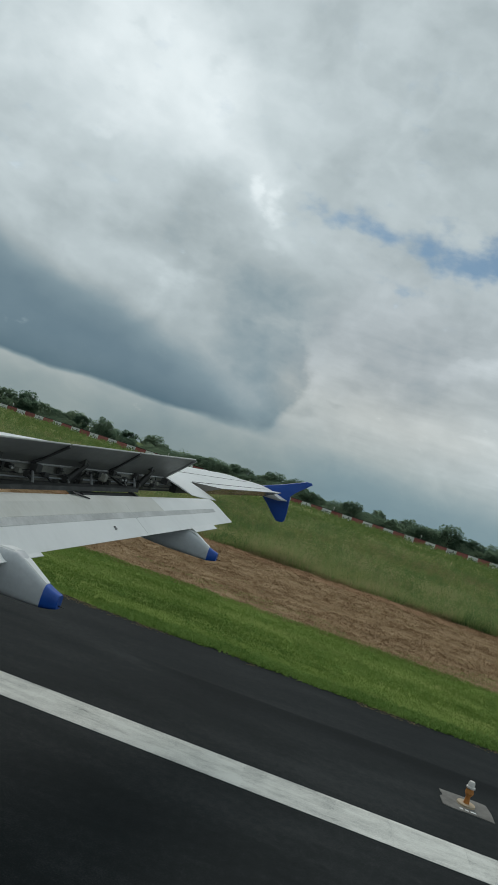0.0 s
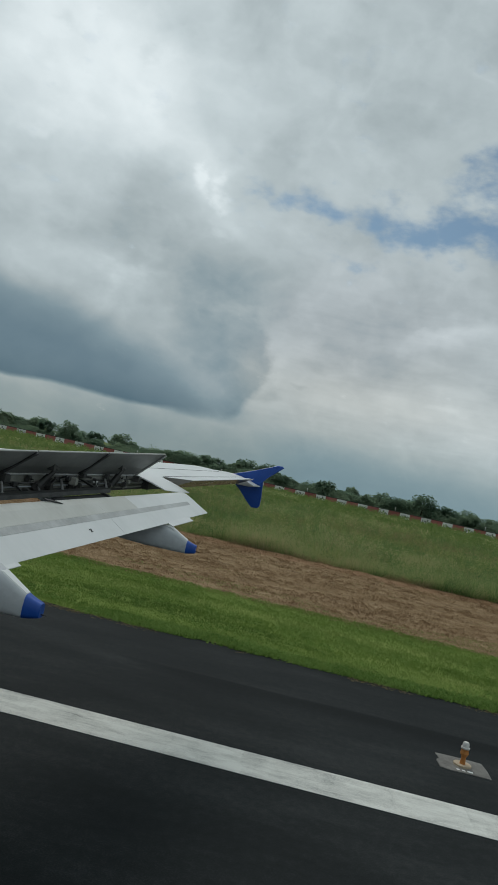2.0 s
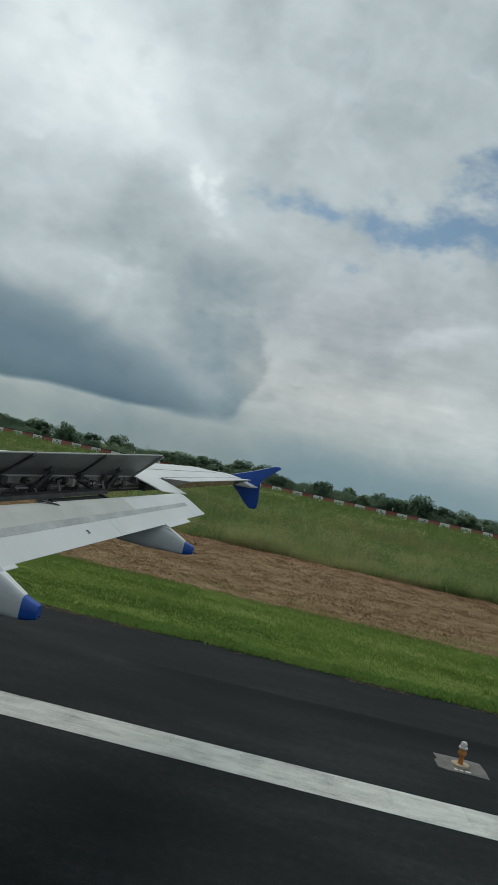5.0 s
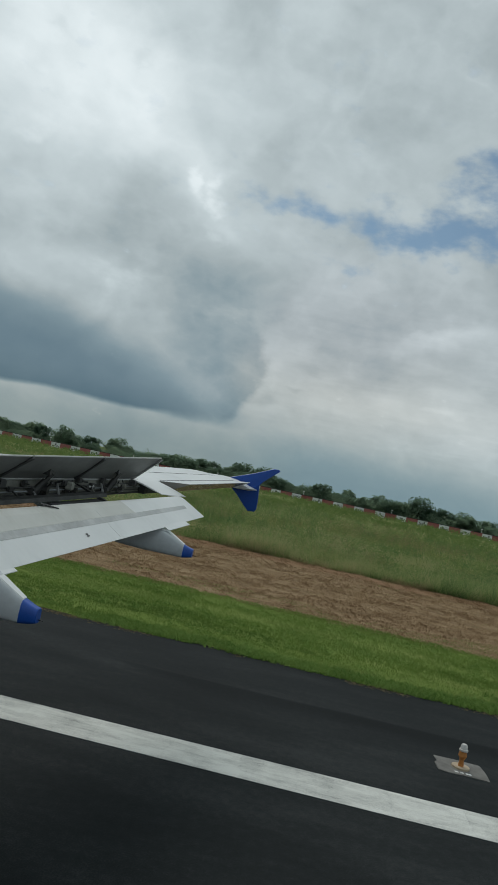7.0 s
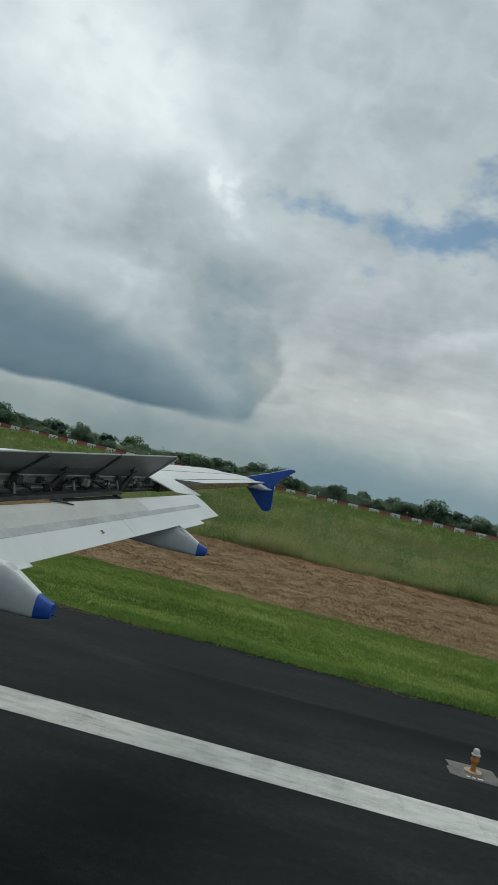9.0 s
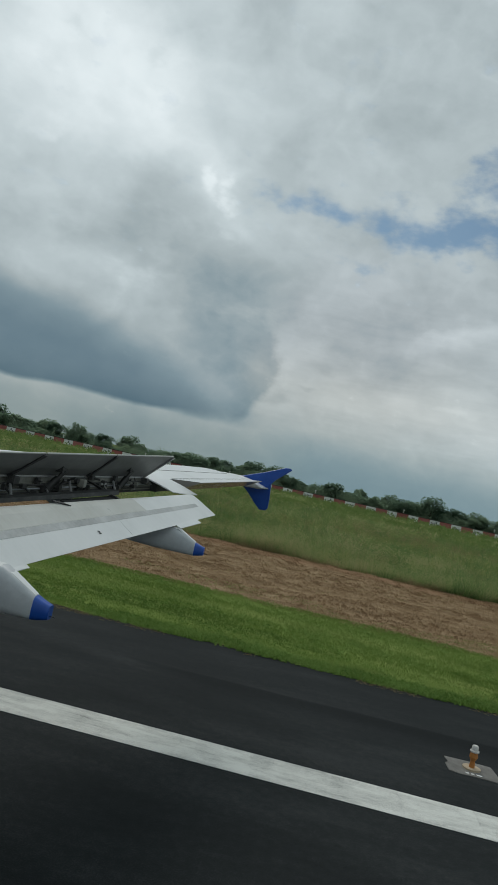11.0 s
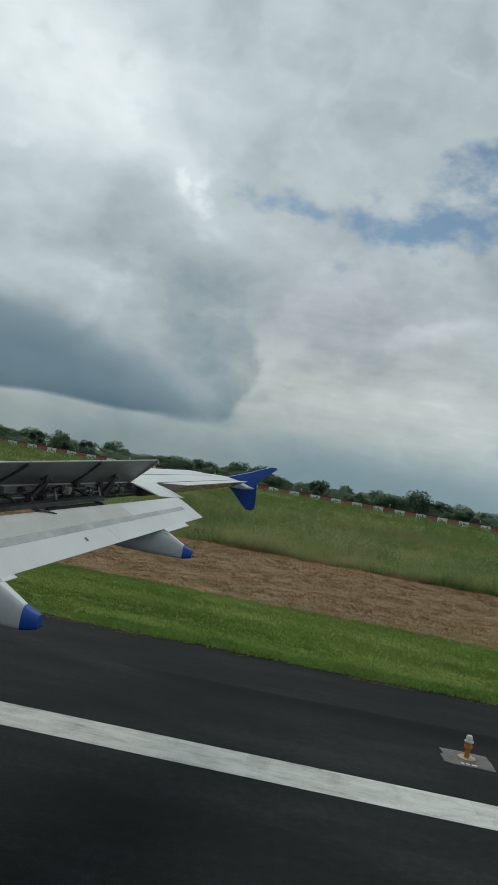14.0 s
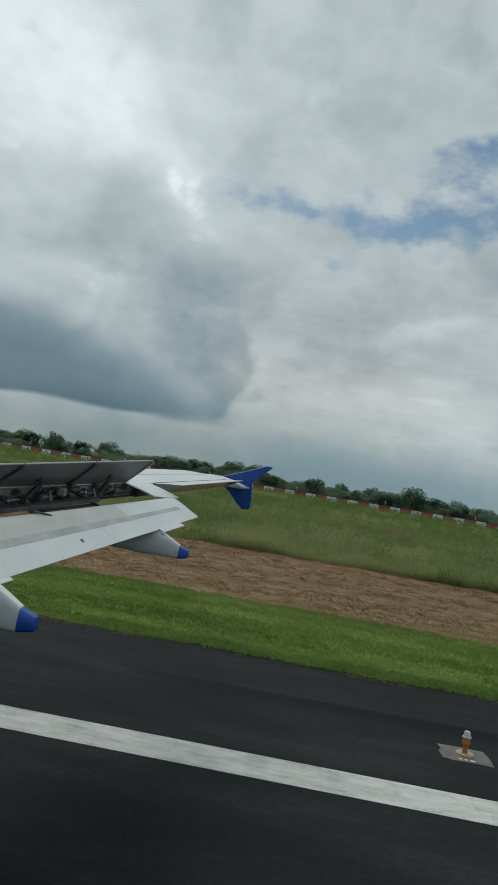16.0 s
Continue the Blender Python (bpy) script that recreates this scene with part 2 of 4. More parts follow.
M_RUBBER = surface("tyre_rubber", [(0.015, 0.015, 0.015), (0.03, 0.03, 0.03)], 4.0, 0.8)


def runway_material():
    """Dark sealed asphalt with long faint streaks along the runway."""
    mat = bpy.data.materials.new("dark_asphalt")
    mat.use_nodes = True
    t = Tree(mat.node_tree)
    p = t.node("ShaderNodeBsdfPrincipled")
    co = t.node("ShaderNodeNewGeometry").outputs["Position"]
    streak = t.noise(t.scaled(co, (0.02, 0.75, 1)), 1.0, 4, 0.6, 0.4)
    blotch = t.noise(t.scaled(co, (0.35, 1.0, 1)), 0.6, 5, 0.6)
    grain = t.add(t.mul(t.noise(co, 42.0, 3, 0.8), 0.65), t.mul(t.noise(co, 7.0, 4, 0.7), 0.35))
    sp = t.node("ShaderNodeSeparateXYZ")
    t.plug(co, sp.inputs[0])
    joint = t.add(sp.outputs[1], t.mul(t.noise(t.scaled(co, (0.09, 0.0, 0)), 1.0, 2, 0.5), 1.1))
    lane = t.smooth(joint, 16.35, 16.65, 0.0, -0.015)
    wet = t.mul(t.mul(t.smooth(joint, 15.2, 16.2), t.smooth(joint, 16.35, 16.5, 1.0, 0.0)), t.smooth(t.noise(t.scaled(co, (0.12, 0.5, 1)), 1.0, 3, 0.6), 0.35, 0.6))
    v = t.add(t.mul(streak, 0.10), t.mul(blotch, 0.34), t.mul(grain, 0.56), lane, t.mul(wet, -0.14))
    t.plug(t.ramp(v, [(0.37, (0.005, 0.0070, 0.0078)), (0.5, (0.0145, 0.0178, 0.0185)), (0.62, (0.038, 0.042, 0.043))]), p.inputs["Base Color"])
    t.plug(t.m("MULTIPLY_ADD", grain, 0.2, 0.72), p.inputs["Roughness"])
    p.inputs["Specular IOR Level"].default_value = 0.12
    b = t.node("ShaderNodeBump")
    b.inputs["Strength"].default_value, b.inputs["Distance"].default_value = 0.35, 0.008
    t.plug(grain, b.inputs["Height"])
    t.plug(b.outputs[0], p.inputs["Normal"])
    t.plug(p.outputs[0], t.node("ShaderNodeOutputMaterial").inputs[0])
    return mat


def line_material():
    """Worn white runway paint: scuffed lengthwise, with a few cross seams."""
    mat = bpy.data.materials.new("worn_white_runway_paint")
    mat.use_nodes = True
    t = Tree(mat.node_tree)
    p = t.node("ShaderNodeBsdfPrincipled")
    co = t.node("ShaderNodeNewGeometry").outputs["Position"]
    scuff = t.noise(t.scaled(co, (0.55, 3.0, 1)), 2.2, 6, 0.66, 0.5)
    patch = t.noise(t.scaled(co, (0.8, 0.9, 1)), 1.5, 5, 0.7, 0.3)
    grain = t.noise(co, 45.0, 3, 0.7)
    cell = t.node("ShaderNodeTexVoronoi", feature="DISTANCE_TO_EDGE")
    bent = t.node("ShaderNodeVectorMath", operation="ADD")
    t.plug(t.scaled(co, (0.8, 0.35, 0)), bent.inputs[0])
    t.plug(t.combine(t.mul(scuff, 0.5), t.mul(patch, 0.5), 0.0), bent.inputs[1])
    t.plug(bent.outputs[0], cell.inputs["Vector"])
    cell.inputs["Scale"].default_value = 1.0
    crack = t.smooth(cell.outputs["Distance"], 0.0, 0.03, 0.018, 0.0)
    sp = t.node("ShaderNodeSeparateXYZ")
    t.plug(co, sp.inputs[0])
    along = t.add(t.mul(sp.outputs[0], 0.83), t.mul(t.noise(co, 4.0, 3, 0.6), 0.16), 500.0)
    stroke = t.node("ShaderNodeTexWhiteNoise", noise_dimensions="1D")
    t.plug(t.m("FLOOR", along), stroke.inputs["W"])
    seam = t.smooth(t.m("ABSOLUTE", t.m("SUBTRACT", t.m("FRACT", along), 0.5)), 0.470, 0.5, 0.0, 0.022)
    tone = t.mul(t.m("SUBTRACT", stroke.outputs["Value"], 0.5), 0.05)
    v = t.m("SUBTRACT", t.add(t.mul(scuff, 0.33), t.mul(patch, 0.37), t.mul(grain, 0.30), tone), t.add(crack, seam))
    t.plug(t.ramp(v, [(0.38, (0.26, 0.265, 0.245)), (0.43, (0.45, 0.46, 0.435)), (0.50, (0.585, 0.59, 0.55)), (0.58, (0.695, 0.705, 0.66))]), p.inputs["Base Color"])
    p.inputs["Roughness"].default_value = 0.8
    p.inputs["Specular IOR Level"].default_value = 0.2
    t.plug(p.outputs[0], t.node("ShaderNodeOutputMaterial").inputs[0])
    return mat


M_ASPHALT, M_LINE = runway_material(), line_material()
M_SOIL = surface("dry_mown_ground", [(0.11, 0.070, 0.036), (0.26, 0.175, 0.098), (0.42, 0.315, 0.195)], 1.1, 0.9, bump=0.7, bump_scale=9, stretch=(0.75, 1.0, 1), fine_amount=0.55, spec=0.05, span=(0.38, 0.62))
M_STRAW = surface("dry_straw", [(0.21, 0.132, 0.070), (0.350, 0.240, 0.133), (0.48, 0.36, 0.225)], 0.45, 0.9, island=0.30, stretch=(0.8, 1.2, 1), spec=0.05, skyward=0.75, span=(0.33, 0.67))
M_TURF = surface("green_turf", [(0.10, 0.15, 0.034), (0.165, 0.225, 0.052), (0.25, 0.275, 0.09)], 0.5, 0.9, bump=0.9, bump_scale=14, stretch=(0.16, 1.3, 1), fine_amount=0.4, spec=0.05)
M_BLADE = surface("short_grass", [(0.110, 0.195, 0.040), (0.185, 0.295, 0.064), (0.225, 0.335, 0.086), (0.275, 0.355, 0.108)], 0.36, 0.8, island=0.05, stretch=(0.22, 1.1, 1), spec=0.08, skyward=0.9, fine_amount=0.25, span=(0.38, 0.66))
M_FIELD = surface("rough_field", [(0.09, 0.14, 0.036), (0.17, 0.21, 0.06), (0.27, 0.255, 0.105)], 0.1, 0.9, stretch=(0.6, 1.2, 1), fine_amount=0.5, spec=0.05, span=(0.35, 0.67))
M_TALL = surface("tall_grass", [(0.12, 0.21, 0.075), (0.24, 0.365, 0.122), (0.335, 0.435, 0.165), (0.46, 0.48, 0.215), (0.56, 0.49, 0.27)], 0.11, 0.85, island=0.16, stretch=(0.55, 1.25, 0.2), fine_amount=0.42, spec=0.08, skyward=0.84, span=(0.41, 0.60))
M_BANK = surface("bare_red_earth", [(0.17, 0.09, 0.05), (0.29, 0.175, 0.105), (0.38, 0.26, 0.16)], 1.2, 0.9, bump=0.6, bump_scale=9, stretch=(0.6, 1.3, 1), spec=0.05)
# leaf greens paled and pushed towards blue to hold distance haze
M_LEAF = surface("hazed_tree_leaves", [(0.125, 0.20, 0.135), (0.185, 0.27, 0.18), (0.24, 0.33, 0.21)], 0.10, 0.75, island=0.05, per_object=0.40, spec=0.0, skyward=0.93, fine_amount=0.1)
M_BARK = surface("brown_bark", [(0.03, 0.022, 0.016), (0.07, 0.055, 0.04)], 3.0, 0.9)
M_RED = surface("faded_red_wall_paint", [(0.23, 0.065, 0.058), (0.35, 0.105, 0.095), (0.43, 0.165, 0.15)], 0.6, 0.85, per_object=0.3)
M_WALLWHITE = surface("stained_white_wall_paint", [(0.50, 0.50, 0.485), (0.74, 0.74, 0.72), (0.82, 0.82, 0.80)], 0.8, 0.85, per_object=0.2)
M_COPING = surface("dark_wall_top", [(0.03, 0.028, 0.027), (0.07, 0.065, 0.06)], 0.8, 0.9)
M_CONCRETE = surface("pale_concrete", [(0.085, 0.08, 0.072), (0.17, 0.163, 0.15), (0.28, 0.27, 0.25)], 3.0, 0.9, bump=0.4, bump_scale=30)
M_ORANGE = surface("orange_lamp_body", [(0.30, 0.10, 0.02), (0.48, 0.18, 0.035), (0.55, 0.24, 0.06)], 6.0, 0.5)
M_FLANGE = surface("weathered_ochre_flange", [(0.38, 0.29, 0.19), (0.52, 0.42, 0.30)], 9.0, 0.7)
M_GLASS = surface("frosted_lamp_glass", [(0.55, 0.52, 0.48), (0.72, 0.69, 0.66)], 7.0, 0.25)


# ---- mesh helpers ----
def mesh_ob(name, bm, material, smooth=False):
    me = bpy.data.meshes.new(name)
    bmesh.ops.recalc_face_normals(bm, faces=bm.faces[:])
    bm.to_mesh(me)
    bm.free()
    if smooth:
        for f in me.polygons:
            f.use_smooth = True
        me.set_sharp_from_angle(angle=radians(38))
    if material:
        me.materials.append(material)
    return new(name, me)


def part(name, bm, material, parent, label="", smooth=False):
    """One mesh object under a thing or a part, all in world coordinates."""
    ob = mesh_ob(name, bm, material, smooth)
    ob.parent = parent
    ob.matrix_parent_inverse = parent.matrix_world.inverted()
    return tagged(ob, label)


def empty(name, place, label, category, group=""):
    ob = new(name)
    ob.empty_display_size = 0.2
    ob.matrix_world = Matrix.Translation(place)
    ob.location = place
    bpy.context.view_layer.update()
    return tagged(ob, label, category, group)


def loft(bm, rings, caps=True):
    rows = [[bm.verts.new(p) for p in ring] for ring in rings]
    n = len(rows[0])
    for a, b in zip(rows, rows[1:]):
        for i in range(n):
            bm.faces.new((a[i], a[(i + 1) % n], b[(i + 1) % n], b[i]))
    if caps:
        bm.faces.new(rows[0][::-1])
        bm.faces.new(rows[-1])
    return rows


def tube(bm, a, b, r0, r1=None, n=10):
    a, b = Vector(a), Vector(b)
    r1 = r0 if r1 is None else r1
    q = (b - a).to_track_quat("Z", "Y")
    loft(bm, [[c + q @ Vector((r * math.cos(2 * math.pi * i / n), r * math.sin(2 * math.pi * i / n), 0)) for i in range(n)] for c, r in ((a, r0), (b, r1))])


def box(bm, lo, hi):
    (x0, y0, z0), (x1, y1, z1) = lo, hi
    loft(bm, [[(x0, y0, z), (x1, y0, z), (x1, y1, z), (x0, y1, z)] for z in (z0, z1)])


def sheet(name, x0, x1, y0, y1, z, material, label, nx=1, ny=1):
    bm = bmesh.new()
    v = [[bm.verts.new((x0 + (x1 - x0) * i / nx, y0 + (y1 - y0) * j / ny, z)) for i in range(nx + 1)] for j in range(ny + 1)]
    for j in range(ny):
        for i in range(nx):
            bm.faces.new((v[j][i], v[j][i + 1], v[j + 1][i + 1], v[j + 1][i]))
    return tagged(mesh_ob(name, bm, material), label, name.replace("_", " "), kind="structure")


# ---- ground, from the runway outwards ----
LINE_IN, LINE_OUT, EDGE, TURF_END, FIELD_AT, WALL_AT = 11.25, 12.19, 18.85, 26.6, 45.3, 262.0
sheet("ground", -4000, 4000, -3000, 4000, -0.06, M_FIELD, "rough green and yellow grass field reaching the horizon")


def wavy_strip(name, y0, y1, z, material, label, amp0, amp1, x0=-160, x1=160, step=0.25):
    """A long strip of ground with uneven edges."""
    bm = bmesh.new()
    n = int((x1 - x0) / step)
    prev = None
    for i in range(n + 1):
        x = x0 + step * i
        a = y0 + amp0 * (noise.noise((x * 0.9, y0, 0)) + 0.6 * noise.noise((x * 3.1, y0, 5)))
        b = y1 + amp1 * (noise.noise((x * 0.25, y1, 0)) + 0.5 * noise.noise((x * 1.3, y1, 5)))
        row = [bm.verts.new((x, a + (b - a) * k / 4, z)) for k in range(5)]
        if prev:
            for k in range(4):
                bm.faces.new((prev[k], row[k], row[k + 1], prev[k + 1]))
        prev = row
    return tagged(mesh_ob(name, bm, material), label, "ground", kind="structure")


sheet("runway", -600, 600, -36.0, EDGE + 0.1, 0.0, M_ASPHALT, "dark asphalt runway and shoulder with faint tyre streaks")
wavy_strip("grass_verge", EDGE, TURF_END, 0.012, M_TURF, "strip of mown green turf along the asphalt edge", 0.11, 0.45)
wavy_strip("mown_strip", TURF_END - 1.2, FIELD_AT - 0.3, 0.006, M_SOIL, "brown strip of dry mown stubble and soil", 0.2, 0.4)
wavy_strip("earth_bank", FIELD_AT - 2.6, FIELD_AT + 0.6, 0.012, M_BANK, "bare reddish earth beside the tall grass", 0.5, 0.4)
bm = bmesh.new()
box(bm, (-600, LINE_IN, -0.01), (600, LINE_OUT, 0.005))
tagged(mesh_ob("runway_edge_line", bm, M_LINE), "worn white painted line along the runway edge", "runway marking", kind="structure")


def tufts(name, x0, x1, y0, y1, count, blades, height, width, spread, material, label, seed, z=0.0, edge=0.0, holes=0.0, droop=1.0, swell=0.45, wave=(0.12, 0.3)):
    """Grass as many single blades, in tufts: one object that nobody could count."""
    rng = np.random.default_rng(seed)
    cx, cy = rng.uniform(x0, x1, count), rng.uniform(0, 1, count)
    if edge:
        wob = np.array([edge * (noise.noise((x * 0.9, y0, 0)) + 0.6 * noise.noise((x * 3.1, y0, 5))) for x in cx])
    else:
        wob = np.zeros(count)
    cy = y0 + wob + (y1 - y0 - wob) * cy
    lush = np.array([noise.noise((x * wave[0], y * wave[1], seed)) + 0.5 * noise.noise((x * wave[0] * 4, y * wave[1] * 2, seed + 3)) for x, y in zip(cx, cy)])
    keep = lush > holes - 1.0 if holes else np.ones(count, bool)
    cx, cy, lush = cx[keep], cy[keep], lush[keep]
    k = len(cx)
    px = np.repeat(cx, blades) + rng.normal(0, spread, k * blades)
    py = np.repeat(cy, blades) + rng.normal(0, spread, k * blades)
    if edge:
        py = np.maximum(py, y0 - 0.12)
    h = height * rng.uniform(0.55, 1.25, k * blades) * np.maximum(0.3, 1 + swell * np.repeat(lush, blades))
    a = rng.uniform(0, 2 * math.pi, k * blades)
    lean = rng.uniform(0.1, 0.7, k * blades) * h * droop
    la = rng.uniform(0, 2 * math.pi, k * blades)
    wd = width * rng.uniform(0.6, 1.3, k * blades)
    n = k * blades
    v = np.empty((n, 3, 3))
    v[:, 0] = np.stack([px - np.cos(a) * wd / 2, py - np.sin(a) * wd / 2, np.full(n, z)], 1)
    v[:, 1] = np.stack([px + np.cos(a) * wd / 2, py + np.sin(a) * wd / 2, np.full(n, z)], 1)
    v[:, 2] = np.stack([px + np.cos(la) * lean, py + np.sin(la) * lean, z + h], 1)
    me = bpy.data.meshes.new(name)
    me.from_pydata(v.reshape(-1, 3).tolist(), [], np.arange(n * 3).reshape(-1, 3).tolist())
    me.materials.append(material)
    return tagged(new(name, me), label, "grass", kind="stuff")


M_WEED = surface("dark_green_weeds", [(0.11, 0.18, 0.05), (0.19, 0.28, 0.08), (0.27, 0.34, 0.115)], 0.3, 0.8, island=0.35, spec=0.08, skyward=0.7)
M_CLOD = surface("dead_brown_grass", [(0.18, 0.112, 0.060), (0.29, 0.19, 0.108), (0.40, 0.28, 0.17)], 0.5, 0.9, island=0.3, spec=0.05, skyward=0.8)
M_FRESH = surface("fresh_leafy_weeds", [(0.085, 0.17, 0.035), (0.18, 0.31, 0.07), (0.28, 0.41, 0.12)], 0.8, 0.8, island=0.40, spec=0.08, skyward=0.85)
M_RUST = surface("rusty_seed_heads", [(0.21, 0.165, 0.085), (0.32, 0.255, 0.135), (0.40, 0.33, 0.18)], 0.3, 0.85, island=0.3, spec=0.05, skyward=0.75)
M_PALE = surface("yellowish_weeds", [(0.20, 0.24, 0.08), (0.33, 0.38, 0.13), (0.46, 0.47, 0.19)], 0.3, 0.8, island=0.3, spec=0.08, skyward=0.75)
tufts("short_grass", -30, 30, EDGE, TURF_END + 0.3, 95000, 5, 0.055, 0.016, 0.06, M_BLADE, "short bright green grass on the verge", 1, 0.01, edge=0.11, droop=1.6, swell=0.6, wave=(0.35, 0.8))
tufts("edge_weeds", -30, 30, EDGE - 0.03, EDGE + 0.8, 9500, 7, 0.09, 0.055, 0.09, M_FRESH, "leafy weeds creeping over the asphalt edge", 2, 0.0, edge=0.11, holes=0.55, droop=2.2, swell=0.9)
tufts("edge_straw", -30, 30, EDGE - 0.30, EDGE - 0.02, 1100, 7, 0.02, 0.030, 0.09, M_RUST, "dry brown grass bits along the asphalt edge", 8, 0.004, edge=0.11, holes=1.0, droop=3.0, wave=(0.5, 0.3))
tufts("dry_stubble", -34, 34, TURF_END - 0.4, FIELD_AT, 48000, 5, 0.045, 0.022, 0.13, M_STRAW, "dry cut straw lying on brown ground", 3, 0.008, droop=3.2)
tufts("green_regrowth", -40, 40, TURF_END - 0.5, TURF_END + 3.0, 9000, 6, 0.035, 0.016, 0.16, M_BLADE, "thin green regrowth at the mown edge", 4, 0.008, holes=1.0)
tufts("sparse_regrowth", -36, 36, TURF_END + 1.0, FIELD_AT - 1, 7000, 6, 0.035, 0.014, 0.16, M_PALE, "thin olive regrowth among the stubble", 35, 0.0, holes=1.15, wave=(0.12, 0.35))
tufts("dead_weeds", -40, 40, TURF_END + 1.0, FIELD_AT - 1, 45, 45, 0.20, 0.012, 0.13, M_STRAW, "small dead weeds standing in the stubble", 9, 0.0)
tufts("tall_grass", -45, 45, FIELD_AT, 62, 50000, 8, 0.72, 0.030, 0.22, M_TALL, "tall green and yellowish grass", 5, -0.05, edge=1.0, droop=1.7, swell=1.1, wave=(0.22, 0.45))
tufts("dry_edge_grass", -45, 45, FIELD_AT - 0.8, FIELD_AT + 0.9, 3600, 8, 0.34, 0.018, 0.12, M_RUST, "dry brown grass along the foot of the tall growth", 37, -0.02, holes=0.95, droop=1.6, wave=(0.3, 0.5))
tufts("dry_tall_grass", -70, 65, FIELD_AT + 1.5, 130, 15000, 7, 0.95, 0.036, 0.30, M_RUST, "patches of tall brown seeding grass", 33, -0.05, holes=1.10, droop=1.2, swell=0.8, wave=(0.045, 0.13))
tufts("bright_tall_grass", -60, 60, FIELD_AT + 0.2, 90, 15000, 7, 0.80, 0.028, 0.24, M_PALE, "patches of taller yellow-green grass", 34, -0.05, holes=1.05, droop=1.3, swell=0.9, wave=(0.06, 0.14))
tufts("field_grass", -75, 70, 60, 125, 42000, 5, 0.75, 0.12, 0.45, M_TALL, "tall rough field grass, patchy green and yellow", 6, -0.05, droop=1.6, swell=1.4, wave=(0.04, 0.11))
tufts("far_field_grass", -170, 150, 122, WALL_AT - 1, 30000, 5, 0.62, 0.4, 1.2, M_TALL, "distant rough grass in front of the wall", 7, -0.05, droop=1.4, swell=1.4, wave=(0.018, 0.06))
M_LEAFY = surface("leafy_green_weeds", [(0.075, 0.165, 0.055), (0.14, 0.26, 0.085), (0.22, 0.34, 0.12)], 0.35, 0.8, island=0.3, spec=0.08, skyward=0.75)


def clumps(name, x0, x1, y0, y1, count, leaves, radius, height, leaf, material, label, seed, holes=1.0, wave=(0.1, 0.2)):
    """Low leafy plants, each a mound of many small leaves: one object that nobody could count."""
    rng = np.random.default_rng(seed)
    cx, cy = rng.uniform(x0, x1, count), rng.uniform(y0, y1, count)
    lush = np.array([noise.noise((x * wave[0], y * wave[1], seed)) + 0.5 * noise.noise((x * wave[0] * 4, y * wave[1] * 3, seed + 3)) for x, y in zip(cx, cy)])
    keep = lush > holes - 1.0
    cx, cy, lush = cx[keep], cy[keep], lush[keep]
    k = len(cx)
    size = rng.uniform(0.6, 1.3, k) * (1 + 0.5 * lush)
    n = k * leaves
    d = rng.normal(0, 1, (n, 3))
    d /= np.linalg.norm(d, axis=1)[:, None]
    d[:, 2] = np.abs(d[:, 2])
    d *= rng.uniform(0.55, 1.05, n)[:, None] * np.repeat(size, leaves)[:, None]
    c = np.stack([np.repeat(cx, leaves) + d[:, 0] * radius, np.repeat(cy, leaves) + d[:, 1] * radius, d[:, 2] * height], 1)
    a = rng.normal(0, 1, (n, 3))
    a /= np.linalg.norm(a, axis=1)[:, None]
    b = np.cross(a, rng.normal(0, 1, (n, 3)))
    b /= np.linalg.norm(b, axis=1)[:, None]
    s = (leaf * rng.uniform(0.6, 1.4, n))[:, None]
    v = np.stack([c - a * s * 0.5 - b * s * 0.2, c - a * s * 0.4 + b * s * 0.25, c + a * s * 0.7], 1)
    me = bpy.data.meshes.new(name)
    me.from_pydata(v.reshape(-1, 3).tolist(), [], np.arange(n * 3).reshape(-1, 3).tolist())
    me.materials.append(material)
    return tagged(new(name, me), label, "weeds", kind="stuff")


clumps("verge_weeds", -30, 30, EDGE + 0.1, TURF_END + 0.2, 5200, 16, 0.22, 0.10, 0.055, M_FRESH, "small leafy weeds in the mown verge", 36, 1.0, (0.35, 0.6))
clumps("leafy_weeds", -45, 45, FIELD_AT + 0.2, 72, 5200, 56, 0.38, 0.75, 0.10, M_LEAFY, "leafy bright green weeds among the tall grass", 25, 0.95, (0.16, 0.22))
clumps("broad_weeds", -70, 70, FIELD_AT + 1.0, 125, 8000, 64, 0.75, 1.2, 0.125, M_WEED, "clumps of darker green weeds in the field", 21, 1.05, (0.16, 0.20))
clumps("pale_weeds", -70, 70, FIELD_AT + 2.0, 130, 3600, 56, 0.65, 0.95, 0.14, M_PALE, "yellowish green weeds among the tall grass", 26, 1.12, (0.14, 0.18))
clumps("grass_mounds", -60, 60, FIELD_AT + 0.8, 115, 1500, 110, 0.95, 1.25, 0.13, M_TALL, "rounded mounds of taller grass in the field", 38, 0.9, (0.12, 0.2))
clumps("shaded_mounds", -60, 60, FIELD_AT + 4, 120, 800, 110, 1.0, 1.3, 0.14, M_LEAFY, "rounded mounds of deep green weeds", 39, 1.0, (0.1, 0.2))
clumps("far_bushes", -160, 140, 112, WALL_AT - 3, 3600, 44, 1.8, 1.5, 0.5, M_WEED, "low dark bushes in the far field", 22, 1.02, (0.05, 0.06))
clumps("far_pale_bushes", -160, 140, 112, WALL_AT - 30, 1000, 40, 1.8, 1.0, 0.5, M_PALE, "low yellowish bushes in the far field", 27, 1.15, (0.05, 0.06))
clumps("seed_heads", -70, 70, FIELD_AT + 10, 150, 3800, 36, 0.7, 1.05, 0.16, M_RUST, "rust-brown patches of seeding grass", 23, 1.33, (0.05, 0.12))
